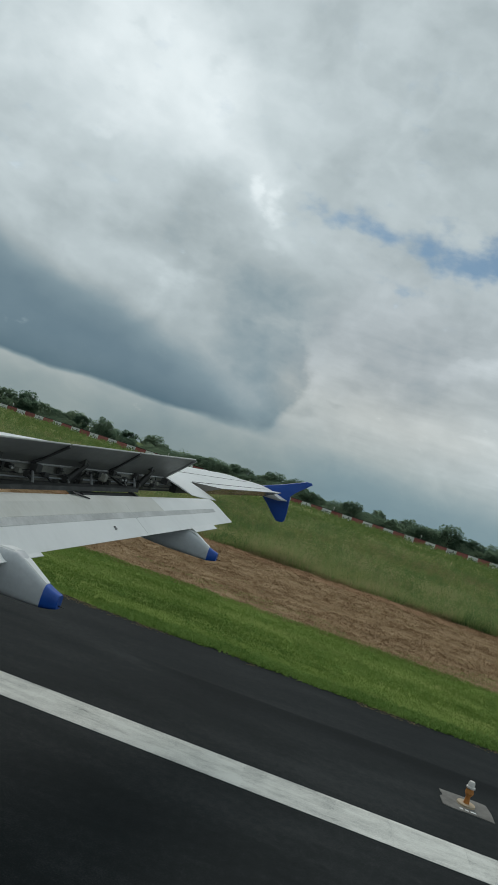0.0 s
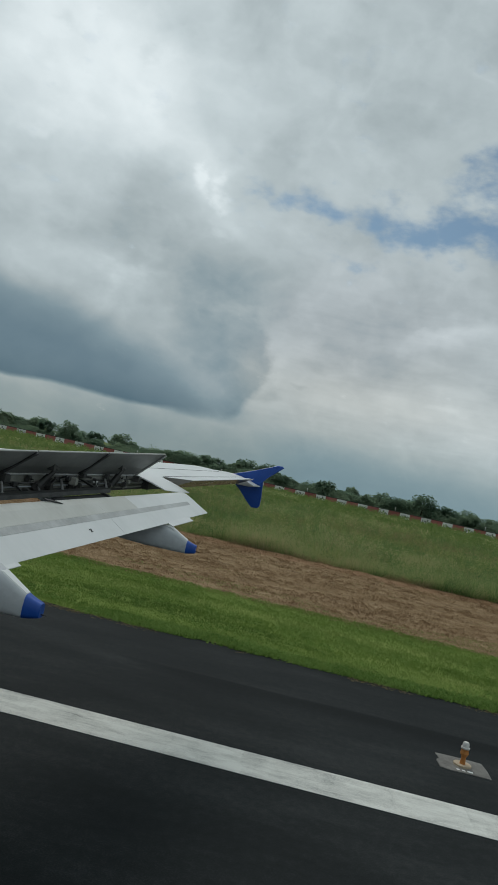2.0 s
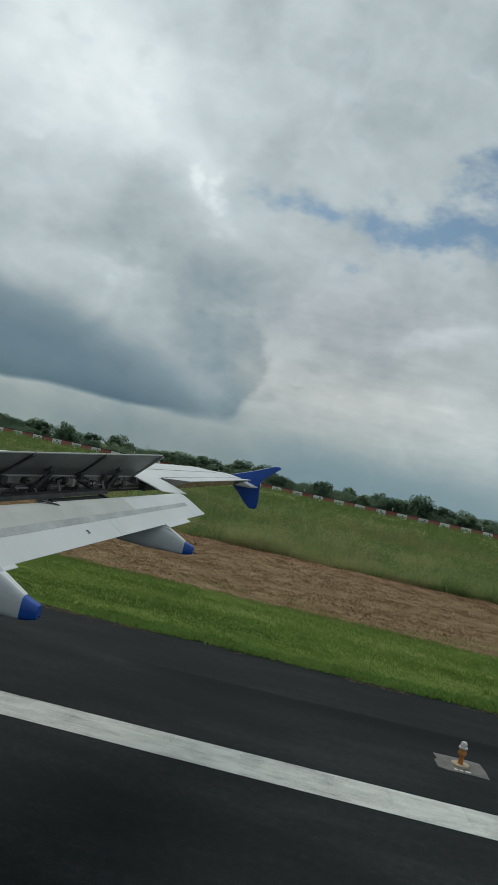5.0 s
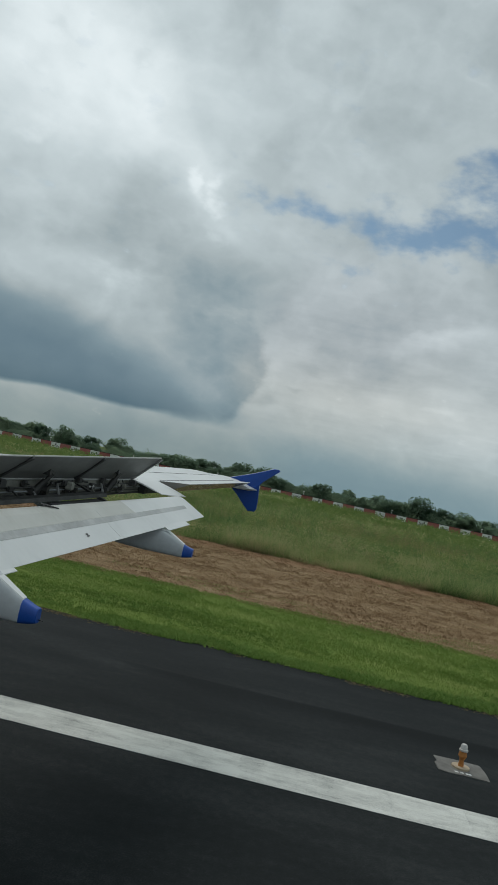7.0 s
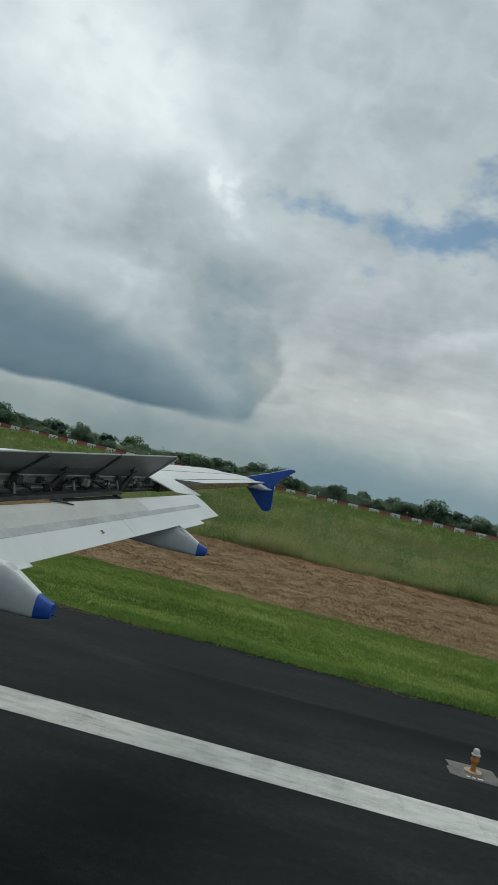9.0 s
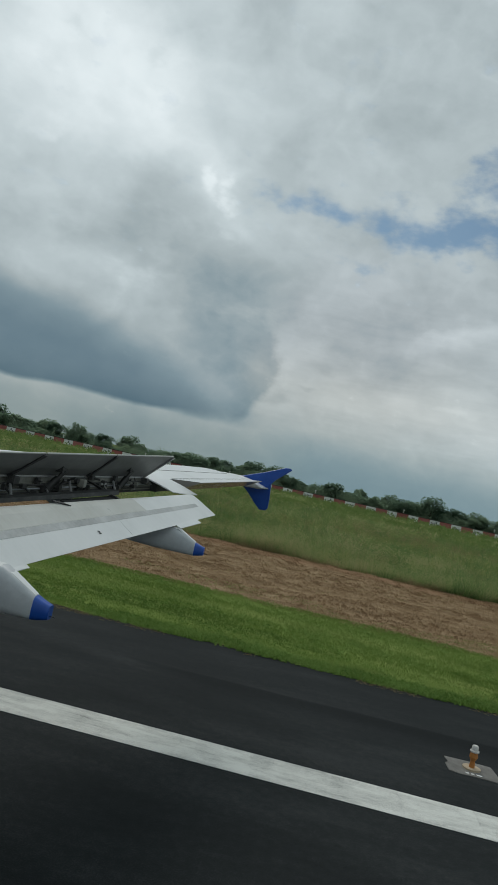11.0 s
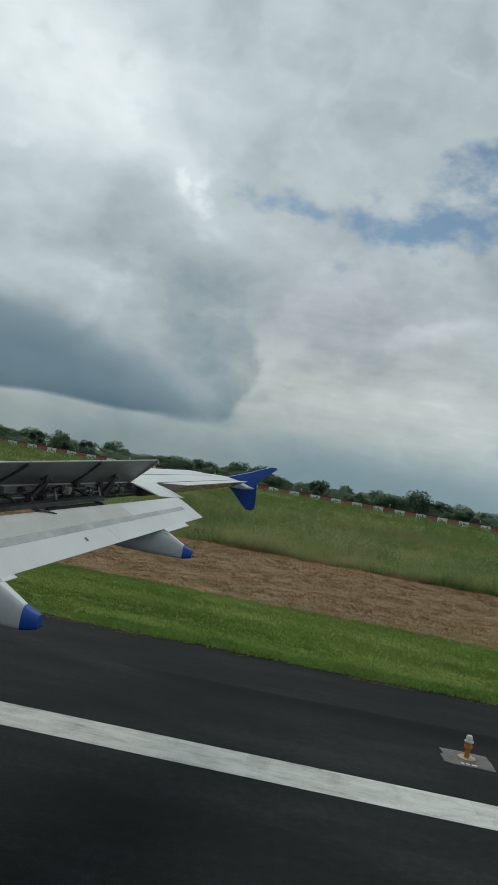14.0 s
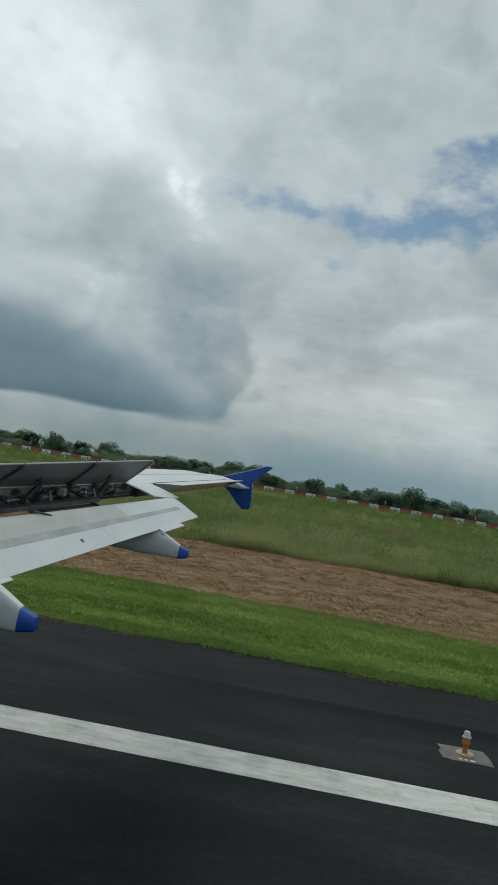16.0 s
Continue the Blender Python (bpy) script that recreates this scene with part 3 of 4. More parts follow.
clumps("big_clods", -40, 40, TURF_END + 0.6, FIELD_AT - 0.6, 2600, 34, 0.30, 0.13, 0.075, M_CLOD, "larger heaps of brown cut grass", 40, 1.08, (0.3, 0.55))
clumps("dead_clumps", -40, 40, TURF_END + 0.2, FIELD_AT - 0.4, 7500, 18, 0.19, 0.085, 0.06, M_CLOD, "brown rotting clumps of cut grass", 10, 0.95, (0.25, 0.5))


# ---- airliner ----
TIP_Y, TE_TIP, Z_TIP, SWEEP, RISE = 15.0, -1.02, 4.29, 0.25, 0.0925


def te_x(y):
    return TE_TIP - SWEEP * (TIP_Y - y)


def te_z(y):
    return Z_TIP - RISE * (TIP_Y - y)


def chord(y):
    return 1.6 + 0.245 * (TIP_Y - y)


def half_thick(s):
    return 0.575 * (0.2969 * math.sqrt(s) - 0.126 * s - 0.3516 * s * s + 0.2843 * s ** 3 - 0.1036 * s ** 4)


def upper(y, s):
    c = chord(y)
    aft = 0.034 * math.sin(math.pi * (s - 0.4) / 0.6) if s > 0.4 else 0.0
    return Vector((te_x(y) - (1 - s) * c, y, te_z(y) + (half_thick(s) + aft) * c + 0.03 * (1 - s) * c))


def lower(y, s):
    c = chord(y)
    return Vector((te_x(y) - (1 - s) * c, y, te_z(y) - 0.9 * half_thick(s) * c + 0.03 * (1 - s) * c - 0.004))


def section(y, s_end, s_start=0.0, n=14):
    steps = [s_start + (s_end - s_start) * (1 - math.cos(math.pi * i / (2 * n))) if s_start == 0 else s_start + (s_end - s_start) * i / n for i in range(n + 1)]
    return [upper(y, s) for s in steps[::-1]] + [lower(y, s) for s in (steps[1:] if s_start == 0 else steps)]


plane = empty("airliner", (-3.5, -1.75, 0.0), "white airliner with blue wingtip and raised grey spoilers on asphalt", "aircraft")

bm = bmesh.new()
loft(bm, [section(0.1 + 11.2 * i / 14, 0.745) for i in range(15)])
loft(bm, [section(11.3 + 3.45 * i / 6, 0.79) for i in range(7)])
loft(bm, [section(y, 1.0) for y in (14.75, 14.9, 15.0)])
wing = part("wing", bm, M_WHITE, plane, "white swept wing", True)

bm = bmesh.new()
rings = []
for y, last in ((11.04, 0.95), (11.3, 0.975), (11.66, 1.0)):
    line = [last, 0.90, 0.86, 0.79, 0.735]
    rings.append([upper(y, q) for q in line] + [upper(y, q) - Vector((0, 0, 0.02)) for q in line[:0:-1]] + [upper(y, last) - Vector((0, 0, 0.010))])
loft(bm, rings)
part("fixed_trailing_edge", bm, M_WHITE, wing, "white fixed strip between spoiler and aileron")

# joint lines in the wing skin
bm = bmesh.new()
for s, y0, y1 in ((0.58, 5.0, 14.6), (0.787, 11.75, 14.7)):
    ring = []
    for i in range(13):
        y = y0 + (y1 - y0) * i / 12
        ring.append([upper(y, s - 0.003) + Vector((0, 0, 0.002)), upper(y, s + 0.003) + Vector((0, 0, 0.002)), upper(y, s + 0.003) - Vector((0, 0, 0.01)), upper(y, s - 0.003) - Vector((0, 0, 0.01))])
    loft(bm, ring)
part("skin_joint", bm, M_SEAM, wing, "dark joint lines in the wing skin")

# aileron, deflected upwards
bm = bmesh.new()
rings = []
for i in range(5):
    y = 11.75 + 2.95 * i / 4
    h, c = (upper(y, 0.795) + lower(y, 0.795)) / 2, chord(y) * 0.205
    up = (upper(y, 0.795) - lower(y, 0.795)).z / 2
    ang = radians(16)
    d = Vector((math.cos(ang), 0, math.sin(ang)))
    n = Vector((-d.z, 0, d.x))
    rings.append([h + n * up, h + d * c * 0.5 + n * up * 0.55, h + d * c + n * 0.004, h + d * c - n * 0.004, h + d * c * 0.5 - n * up * 0.55, h - n * up])
loft(bm, rings)
aileron = part("aileron", bm, M_BELLY, plane, "aileron tilted upwards with a glossy grey underside, brown ground tinted in")
bm = bmesh.new()
loft(bm, [[r[k] + (r[k] - r[j]).normalized() * 0.003 for k, j in ((0, 5), (1, 4), (2, 3))] + [r[k] + (r[k] - r[j]).normalized() * 0.0005 for k, j in ((2, 3), (1, 4), (0, 5))] for r in rings])
part("upper_skin", bm, M_WHITE, aileron, "white painted upper skin")

# spoilers standing up out of the wing
def spoiler(y0, y1):
    bm = bmesh.new()
    rings = []
    for i in range(5):
        y = y0 + (y1 - y0) * i / 4
        slant = 0.20 * i / 4 if y1 > 11 else 0.0
        hinge = upper(y - slant, 0.75) + Vector((0, 0, 0.01))
        top = Vector((te_x(y) - 0.125 * chord(y), y, te_z(y) + 0.56))
        d = (top - hinge)
        n = Vector((-d.z, 0, d.x)).normalized()
        rings.append([hinge + n * 0.03, hinge + d * 0.5 + n * 0.035, top + n * 0.006, top - n * 0.006, hinge + d * 0.75 - n * 0.02, hinge + d * 0.4 - n * 0.034, hinge - n * 0.02])
    loft(bm, rings)
    ob = part("spoiler", bm, M_SPOILER, plane, "raised spoiler panel with grey underside")
    # added strip: dark in the gaps between panels, grey at the outer end
    g = bmesh.new()
    ring2 = []
    for f in (0.02, 0.5, 1.0):
        q0, q1 = Vector(rings[-1][0]).lerp(Vector(rings[-1][2]), f), Vector(rings[-1][-1]).lerp(Vector(rings[-1][3]), f)
        back = (q1 - q0).normalized() * 0.03
        ring2.append([q0 + Vector((0, -0.005, 0)), q1 + back + Vector((0, -0.05, 0)), q1 + back + Vector((0, 0.02, 0)), q0 + Vector((0, 0.02, 0))])
    loft(g, ring2)
    part("edge_strip", g, M_SPOILER if y1 > 11 else M_SEAM, ob, "grey end strip of the panel" if y1 > 11 else "dark strip filling the gap at the panel edge")
    # pale hinge edge
    e = bmesh.new()
    tube(e, upper(y0 + 0.03, 0.757) + Vector((0.012, 0, -0.012)), upper(y1 - 0.03, 0.757) + Vector((0.012, 0, -0.012)), 0.013, n=6)
    part("hinge_edge", e, M_STEEL, ob, "pale hinge edge strip")
    # pale top edge
    e = bmesh.new()
    tube(e, rings[0][2], rings[-1][2], 0.011, n=6)
    part("top_edge", e, M_BAND, ob, "pale cream edge along the top")
    # actuator under the panel
    ym = (y0 + y1) / 2
    a = bmesh.new()
    foot = upper(ym, 0.75) + Vector((0.05, -0.12, -0.17))
    head = Vector((te_x(ym) - 0.19 * chord(ym), ym, te_z(ym) + 0.30))
    tube(a, foot, foot.lerp(head, 0.6), 0.05, n=8)
    tube(a, foot.lerp(head, 0.55), head, 0.028, n=8)
    tube(a, foot + Vector((0, -0.12, 0)), foot + Vector((0, 0.12, 0)), 0.045, n=8)
    box(a, head + Vector((-0.09, -0.10, -0.02)), head + Vector((0.0, 0.10, 0.09)))
    part("actuator", a, M_DARK, ob, "dark hydraulic actuator")
    return ob


for y0, y1 in ((5.0, 6.58), (6.61, 8.15), (8.18, 9.62), (9.65, 11.2)):
    spoiler(y0, y1)

# open well behind the rear spar; dark plates for shade at its outer end
bm = bmesh.new()
loft(bm, [[upper(y, 0.742) + Vector((0, 0, -0.012)), upper(y, 0.79) + Vector((0.03, 0, -0.012)), lower(y, 0.79) + Vector((0.03, 0, 0)), lower(y, 0.742)] for y in (11.255, 11.285)])
loft(bm, [[upper(y, 0.7925) + Vector((0, 0, -0.02)), upper(y, 0.7975) + Vector((0, 0, -0.02)), lower(y, 0.7975), lower(y, 0.7925)] for y in (11.29, 11.72)])
part("well_end_shade", bm, M_DARK, plane, "dark plates for the shade at the outer end of the spoiler well")
bm = bmesh.new()
loft(bm, [[upper(y, 0.742) + Vector((0.03, 0, -0.03)), upper(y, 0.742) + Vector((0.045, 0, -0.03)), lower(y, 0.742) + Vector((0.045, 0, 0.01)), lower(y, 0.742) + Vector((0.03, 0, 0.01))] for y in (4.6, 11.28)])
part("rear_spar", bm, M_PRIMER, plane, "dull grey rear spar inside the open spoiler well")


def beam_at(y):
    return Vector((te_x(y) - 0.12 * chord(y), y, te_z(y) + 0.055))


bm = bmesh.new()
loft(bm, [[beam_at(y) + Vector(o) for o in ((-0.06, 0, 0.025), (0.05, 0, 0.02), (0.06, 0, -0.03), (-0.05, 0, -0.035))] for y in (4.6, 7.2, 9.75)])
part("flap_beam", bm, M_DARK, plane, "dark beam along the back of the spoiler well")
bm = bmesh.new()
loft(bm, [[lower(y, 0.745) + Vector(o) for o in ((0.0, 0, 0.035), (0.05, 0, 0.03), (0.05, 0, 0.005), (0.0, 0, 0.0))] for y in (4.6, 7.2, 11.3)])
part("well_sill", bm, M_SEAM, plane)
rng = random.Random(5)
y = 5.3
while y < 10.4:
    bm = bmesh.new()
    tube(bm, upper(y, 0.75) + Vector((0.03, 0, -0.05)), beam_at(y - 0.42) + Vector((-0.04, 0, 0.02)), 0.016, n=7)
    part("brace_rod", bm, M_STEEL, plane, "pale metal brace rod")
    y += rng.uniform(0.6, 1.1)
y = 4.9
while y < 10.9:
    bm = bmesh.new()
    c = lower(y, 0.75) + Vector((rng.uniform(0.05, 0.16), 0, rng.uniform(0.06, 0.26)))
    sx, sy, sz = rng.uniform(0.02, 0.05), rng.uniform(0.03, 0.09), rng.uniform(0.02, 0.06)
    loft(bm, [[c + Vector((k * a, k * b, e)) for a, b in ((-sx, -sy), (sx, -sy), (sx, sy), (-sx, sy))] for k, e in ((0.75, -sz), (1.0, -sz * 0.7), (1.0, sz * 0.7), (0.7, sz))])
    part("valve_block", bm, rng.choice((M_DARK, M_DARK, M_DARK, M_DARK, M_PRIMER)), plane)
    bm = bmesh.new()
    e1 = c + Vector((rng.uniform(-0.02, 0.14), rng.uniform(-0.25, 0.25), rng.uniform(-0.10, 0.10)))
    tube(bm, c, e1, rng.uniform(0.007, 0.016), n=6)
    part("hose", bm, rng.choice((M_DARK, M_DARK, M_STEEL)), plane)
    y += rng.uniform(0.07, 0.17)
for k in range(3):
    bm = bmesh.new()
    pts = [lower(4.8 + 0.4 * i, 0.75) + Vector((0.05 + 0.015 * (k + i % 2), 0, 0.07 + 0.05 * k + 0.01 * (i % 2))) for i in range(17)]
    loft(bm, [[p + Vector((0.010 * math.cos(j * math.pi / 3), 0, 0.010 * math.sin(j * math.pi / 3))) for j in range(6)] for p in pts])
    part("hydraulic_pipe", bm, M_GREY if k == 1 else M_DARK, plane)
bm = bmesh.new()
loft(bm, [[beam_at(y) + Vector(o) for o in ((0.02, 0, -0.05), (0.26, 0, -0.10), (0.26, 0, -0.13), (0.02, 0, -0.08))] for y in (8.55, 9.6)])
part("shroud_panel", bm, M_SEAM, plane, "dark panel behind the spoiler well")
for yb in (9.55,):
    bm = bmesh.new()
    loft(bm, [[Vector(p) + Vector((0, o, 0)) for p in (upper(yb, 0.76) + Vector((0.05, 0, -0.05)), upper(yb, 0.76) + Vector((0.14, 0, -0.06)), beam_at(yb) + Vector((0.30, 0.1, -0.10)), beam_at(yb) + Vector((0.22, 0.1, -0.12)))] for o in (-0.04, 0.04)])
    part("track_arm", bm, M_DARK, plane, "dark flap track arm")

# flap, run out and tilted down
def flap_le(y):
    return Vector((-1.95 - 0.29 * (11.4 - y), y, 3.965 - 0.087 * (11.4 - y)))


def flap_te(y):
    return Vector((-1.46 - 0.25 * (11.4 - y), y, 3.74 - 0.126 * (11.4 - y)))


def flap_section(y, cut=0.0):
    a, b = flap_le(y), flap_te(y)
    d = b - a
    c = d.length
    n = Vector((-d.z, 0, d.x)).normalized()
    up = [(0.0, 0.0), (0.02, 0.028), (0.08, 0.05), (0.2, 0.062), (0.45, 0.05), (0.75, 0.024), (1 - cut, 0.004)]
    lo = [(1 - cut, -0.004), (0.6, -0.03), (0.3, -0.055), (0.1, -0.06), (0.02, -0.035)]
    return [a + d * s + n * (h * c) for s, h in up + lo]


bm = bmesh.new()
loft(bm, [flap_section(4.4 + 7.0 * i / 12) for i in range(13)])
flap = part("flap", bm, M_WHITE, plane, "white flap run out behind the wing", True)
for p in flap.data.polygons:
    p.use_smooth = len(p.vertices) == 4
bm = bmesh.new()
rings = []
for i in range(9):
    y = 4.4 + 6.75 * i / 8
    a, b = flap_le(y), flap_te(y)
    d = b - a
    n = Vector((-d.z, 0, d.x)).normalized()
    c = d.length
    rings.append([a + d * 0.46 + n * 0.0525 * c, a + d * 0.585 + n * 0.0425 * c, a + d * 0.585 + n * 0.02 * c, a + d * 0.46 + n * 0.02 * c])
loft(bm, rings)
part("rub_strip", bm, M_STRIP, flap, "worn grey strip along the flap")
bm = bmesh.new()
rings = []
for i in range(9):
    y = 4.4 + 6.0 * i / 8
    a, b = flap_le(y), flap_te(y)
    d = b - a
    n = Vector((-d.z, 0, d.x)).normalized() * d.length
    top = [(0.03, 0.0335), (0.08, 0.052), (0.2, 0.0635), (0.32, 0.0585), (0.455, 0.0525)]
    shift = Vector((0, 0.35 if i == 8 else 0.0, 0))
    rings.append([a + d * s + n * h + shift * (1 - s) for s, h in top] + [a + d * 0.455 + n * 0.03, a + d * 0.03 + n * 0.02 + shift])
loft(bm, rings)
part("rubbed_band", bm, M_BAND, flap, "beige-grey rubbed band behind the wing")
bm = bmesh.new()
loft(bm, [[flap_te(y) + Vector(o) for o in ((-0.10, 0, 0.052), (0.07, 0, -0.026), (0.07, 0, -0.034), (-0.10, 0, 0.03))] for y in (10.05, 10.72)])
part("trailing_tab", bm, M_WHITE, flap, "small white tab at the trailing edge")
bm = bmesh.new()
loft(bm, [[flap_te(y) + Vector(o) for o in ((-0.10, 0, 0.052), (0.045, 0, -0.018), (0.045, 0, -0.026), (-0.10, 0, 0.03))] for y in (4.4, 6.87)])
part("trailing_tab", bm, M_WHITE, flap, "long white tab at the trailing edge")
for yj in (8.9,):
    bm = bmesh.new()
    rings = []
    for f, h in ((0.12, 0.0575), (0.3, 0.0605), (0.45, 0.0525), (0.75, 0.027), (0.97, 0.0085)):
        c0 = flap_le(yj).lerp(flap_te(yj), f)
        d = flap_te(yj) - flap_le(yj)
        n = Vector((-d.z, 0, d.x)).normalized() * d.length
        rings.append([c0 + n * h + Vector((0, -0.003, 0)), c0 + n * h + Vector((0, 0.003, 0)), c0 + n * (h - 0.02) + Vector((0, 0.003, 0)), c0 + n * (h - 0.02) + Vector((0, -0.003, 0))])
    loft(bm, rings)
    part("panel_joint", bm, M_FAINT, flap, "thin grey joint across the flap")
bm = bmesh.new()
rings = []
for y, a0, a1 in ((8.05, -0.02, 0.03), (8.15, 0.04, 0.09), (8.26, 0.13, 0.15)):
    d0, n0 = flap_te(y) - flap_le(y), Vector((-(flap_te(y) - flap_le(y)).z, 0, (flap_te(y) - flap_le(y)).x))
    rings.append([flap_le(y) + d0 * f + n0 * h for f, h in ((a0, 0.072), (a1, 0.076), (a1, 0.062), (a0, 0.05))])
loft(bm, rings)
part("seal_plate", bm, M_SEAM, flap, "dark pointed seal plate on the flap's nose")
numeral = bpy.data.curves.new("numeral", "FONT")
numeral.body, numeral.size, numeral.extrude = "2", 0.062, 0.001
numeral.offset = 0.003
numeral_ob = bpy.data.objects.new("numeral", numeral)
numeral_me = bpy.data.meshes.new_from_object(numeral_ob)
bpy.data.objects.remove(numeral_ob)
numeral_me.materials.append(M_SEAM)
chord_way = flap_te(8.3) - flap_le(8.3)
lift = Vector((-chord_way.z, 0, chord_way.x))
low_end, high_end = (flap_le(8.3) + chord_way * f + lift * h for f, h in ((0.80, 0.027), (0.55, 0.048)))
along = (flap_le(8.5).lerp(flap_te(8.5), 0.7) - flap_le(8.3).lerp(flap_te(8.3), 0.7)).normalized()
climb = (high_end - low_end).normalized()
mark = new("numeral", numeral_me)
mark.parent = flap
mark.matrix_local = Matrix.Translation(low_end) @ Matrix((along, climb, along.cross(climb))).transposed().to_4x4() @ Matrix.Diagonal((1.6, 1.0, 1.0, 1.0))
tagged(mark, "small dark painted numeral")


def fairing(y, tip_x, base_z, length, depth, width, blue, tip_h, slope):
    """A canoe fairing under the flap: flat keel, back sloping down to a blunt painted tip."""
    def ring(d):
        # d: metres ahead of the tip
        x = tip_x - d
        nose = min(1.0, (length - d) / 0.7)
        bot = base_z + 0.05 * max(0.0, d - 0.7) + 0.30 * max(0.0, d - 1.6) ** 1.5 + (0.03 * (1 - d / 0.12) if d < 0.12 else 0.0)
        top = bot + min(tip_h + slope * d, depth) * max(0.15, nose ** 0.5)
        wd = width * min(1.0, 0.38 + 0.75 * d) * max(0.1, nose ** 0.6)
        k = 0.85 if d < 0.01 else 1.0
        h = top - bot
        out = []
        for i in range(24):
            a = 2 * math.pi * i / 24
            cs, sn = math.cos(a), math.sin(a)
            side = math.copysign(abs(cs) ** 0.38, cs) * (1.0 if sn < 0 else 1.0 - 0.28 * sn)
            out.append((x, y + wd * k * 0.5 * side, bot + h / 2 + h / 2 * math.copysign(abs(sn) ** 0.42, sn)))
        return out
    bm = bmesh.new()
    steps = [length - 0.02, length - 0.1, length - 0.3, length - 0.6, length - 0.9, length * 0.5, length * 0.36, 0.7, 0.5, 0.3, blue]
    loft(bm, [ring(d) for d in steps])
    ob = part("flap_track_fairing", bm, M_FAIRING, plane, "pale grey canoe-shaped flap track fairing", True)
    # white strip: light on the sloping top, put into the colour
    bm = bmesh.new()
    rings = []
    for d in (blue + 0.004, 0.25, 0.4, 0.55, 0.8, 1.05):
        q = ring(d)
        x, top = q[6][0], q[6][2]
        half = (q[4][1] - q[8][1]) / 2 * 0.98
        rings.append([(x, y - half, top - 0.012), (x, y - half * 0.8, top + 0.004), (x, y + half * 0.8, top + 0.004), (x, y + half, top - 0.012)])
    loft(bm, rings)
    part("lit_top_strip", bm, M_WHITE, ob, "white strip for the light along the fairing top")
    bm = bmesh.new()
    loft(bm, [ring(d) for d in (blue - 0.001, blue * 0.5, 0.02, 0.0)])
    part("tip", bm, M_BLUE, ob, "blue painted fairing tip", True)
    bm = bmesh.new()
    tube(bm, (tip_x - 0.02, y, base_z + 0.06), (tip_x + 0.055, y, base_z + 0.055), 0.006, 0.003, 6)
    part("discharge_wick", bm, M_SEAM, ob, "thin dark rod at the fairing tip")
    return ob


fairing(10.1, -1.345, 3.21, 2.4, 0.34, 0.34, 0.135, 0.11, 0.54)
fairing(6.5, -2.125, 2.775, 2.9, 0.42, 0.38, 0.155, 0.13, 0.58)

# wingtip fence
bm = bmesh.new()
outline = [(-2.0, 4.36), (-1.55, 4.43), (-1.15, 4.58), (-0.70, 4.775), (-0.60, 4.78), (-0.56, 4.75), (-0.86, 4.47), (-0.93, 4.38), (-0.90, 4.05), (-0.90, 3.87), (-0.94, 3.82), (-1.07, 3.81), (-1.21, 3.94), (-1.36, 4.10), (-1.50, 4.22), (-1.80, 4.28)]


def fence_ring(y, k):
    cx, cz = -1.2, 4.3
    return [(cx + (x - cx) * k, y + 0.10 * abs(z - cz), cz + (z - cz) * k) for x, z in outline]


loft(bm, [fence_ring(15.02, 0.97), fence_ring(15.035, 1.0), fence_ring(15.075, 1.0), fence_ring(15.09, 0.97)])
part("wingtip_fence", bm, M_BLUE, plane, "royal blue wingtip fence")
bm = bmesh.new()
loft(bm, [[(-1.45, 14.93, 4.33), (-0.99, 14.93, 4.285), (-0.97, 14.93, 4.265), (-1.15, 14.93, 4.225), (-1.45, 14.93, 4.22)],
          [(-1.42, 15.02, 4.33), (-0.98, 15.02, 4.285), (-0.96, 15.02, 4.265), (-1.15, 15.02, 4.225), (-1.42, 15.02, 4.22)]])
part("tip_light_housing", bm, M_WHITE, plane, "white wingtip light housing")

# fuselage shell with the one open window that is looked through
RAD, CY, CZ = 1.98, -1.75, 4.05
angle_w = math.degrees(math.asin((4.5 - CZ) / RAD))
angs = sorted({angle_w - 4.9, angle_w + 4.9} | {round(a * 15.0, 3) for a in range(24) if abs((a * 15.0 - angle_w + 180) % 360 - 180) > 6})
xs = [-22.4, -22.0, -21.0, -19.5, -17.5, -15, -10, -5, -2, -0.145, 0.095, 2, 5, 8, 11, 13.5, 15.2]
WIN = 9
bm = bmesh.new()


def hull(x, r_off):
    nose = max(0.0, (-17.5 - x) / 4.9)
    tail = max(0.0, (x - 5.0) / 10.2)
    k = math.sqrt(max(0.0004, 1 - nose ** 2)) * (1 - 0.85 * tail ** 1.4)
    return [(x, CY + (RAD + r_off) * k * math.cos(radians(a)), CZ + 0.9 * tail ** 1.3 - 0.4 * nose ** 2 + (RAD + r_off) * k * math.sin(radians(a))) for a in angs]


grid = {o: [[bm.verts.new(p) for p in hull(x, o)] for x in xs] for o in (0.0, -0.06)}
iw = angs.index(angle_w - 4.9)
na = len(angs)
for o, rows in grid.items():
    for i in range(len(xs) - 1):
        for j in range(na):
            if i == WIN and j == iw:
                continue
            bm.faces.new((rows[i][j], rows[i][(j + 1) % na], rows[i + 1][(j + 1) % na], rows[i + 1][j]))
    bm.faces.new(rows[0])
    bm.faces.new(rows[-1])
a, b = grid[0.0], grid[-0.06]
for (i, j), (k, l) in (((WIN, iw), (WIN, iw + 1)), ((WIN, iw + 1), (WIN + 1, iw + 1)), ((WIN + 1, iw + 1), (WIN + 1, iw)), ((WIN + 1, iw), (WIN, iw))):
    bm.faces.new((a[i][j], a[k][l], b[k][l], b[i][j]))
part("fuselage", bm, M_WHITE, plane, "white fuselage shell with an open window")


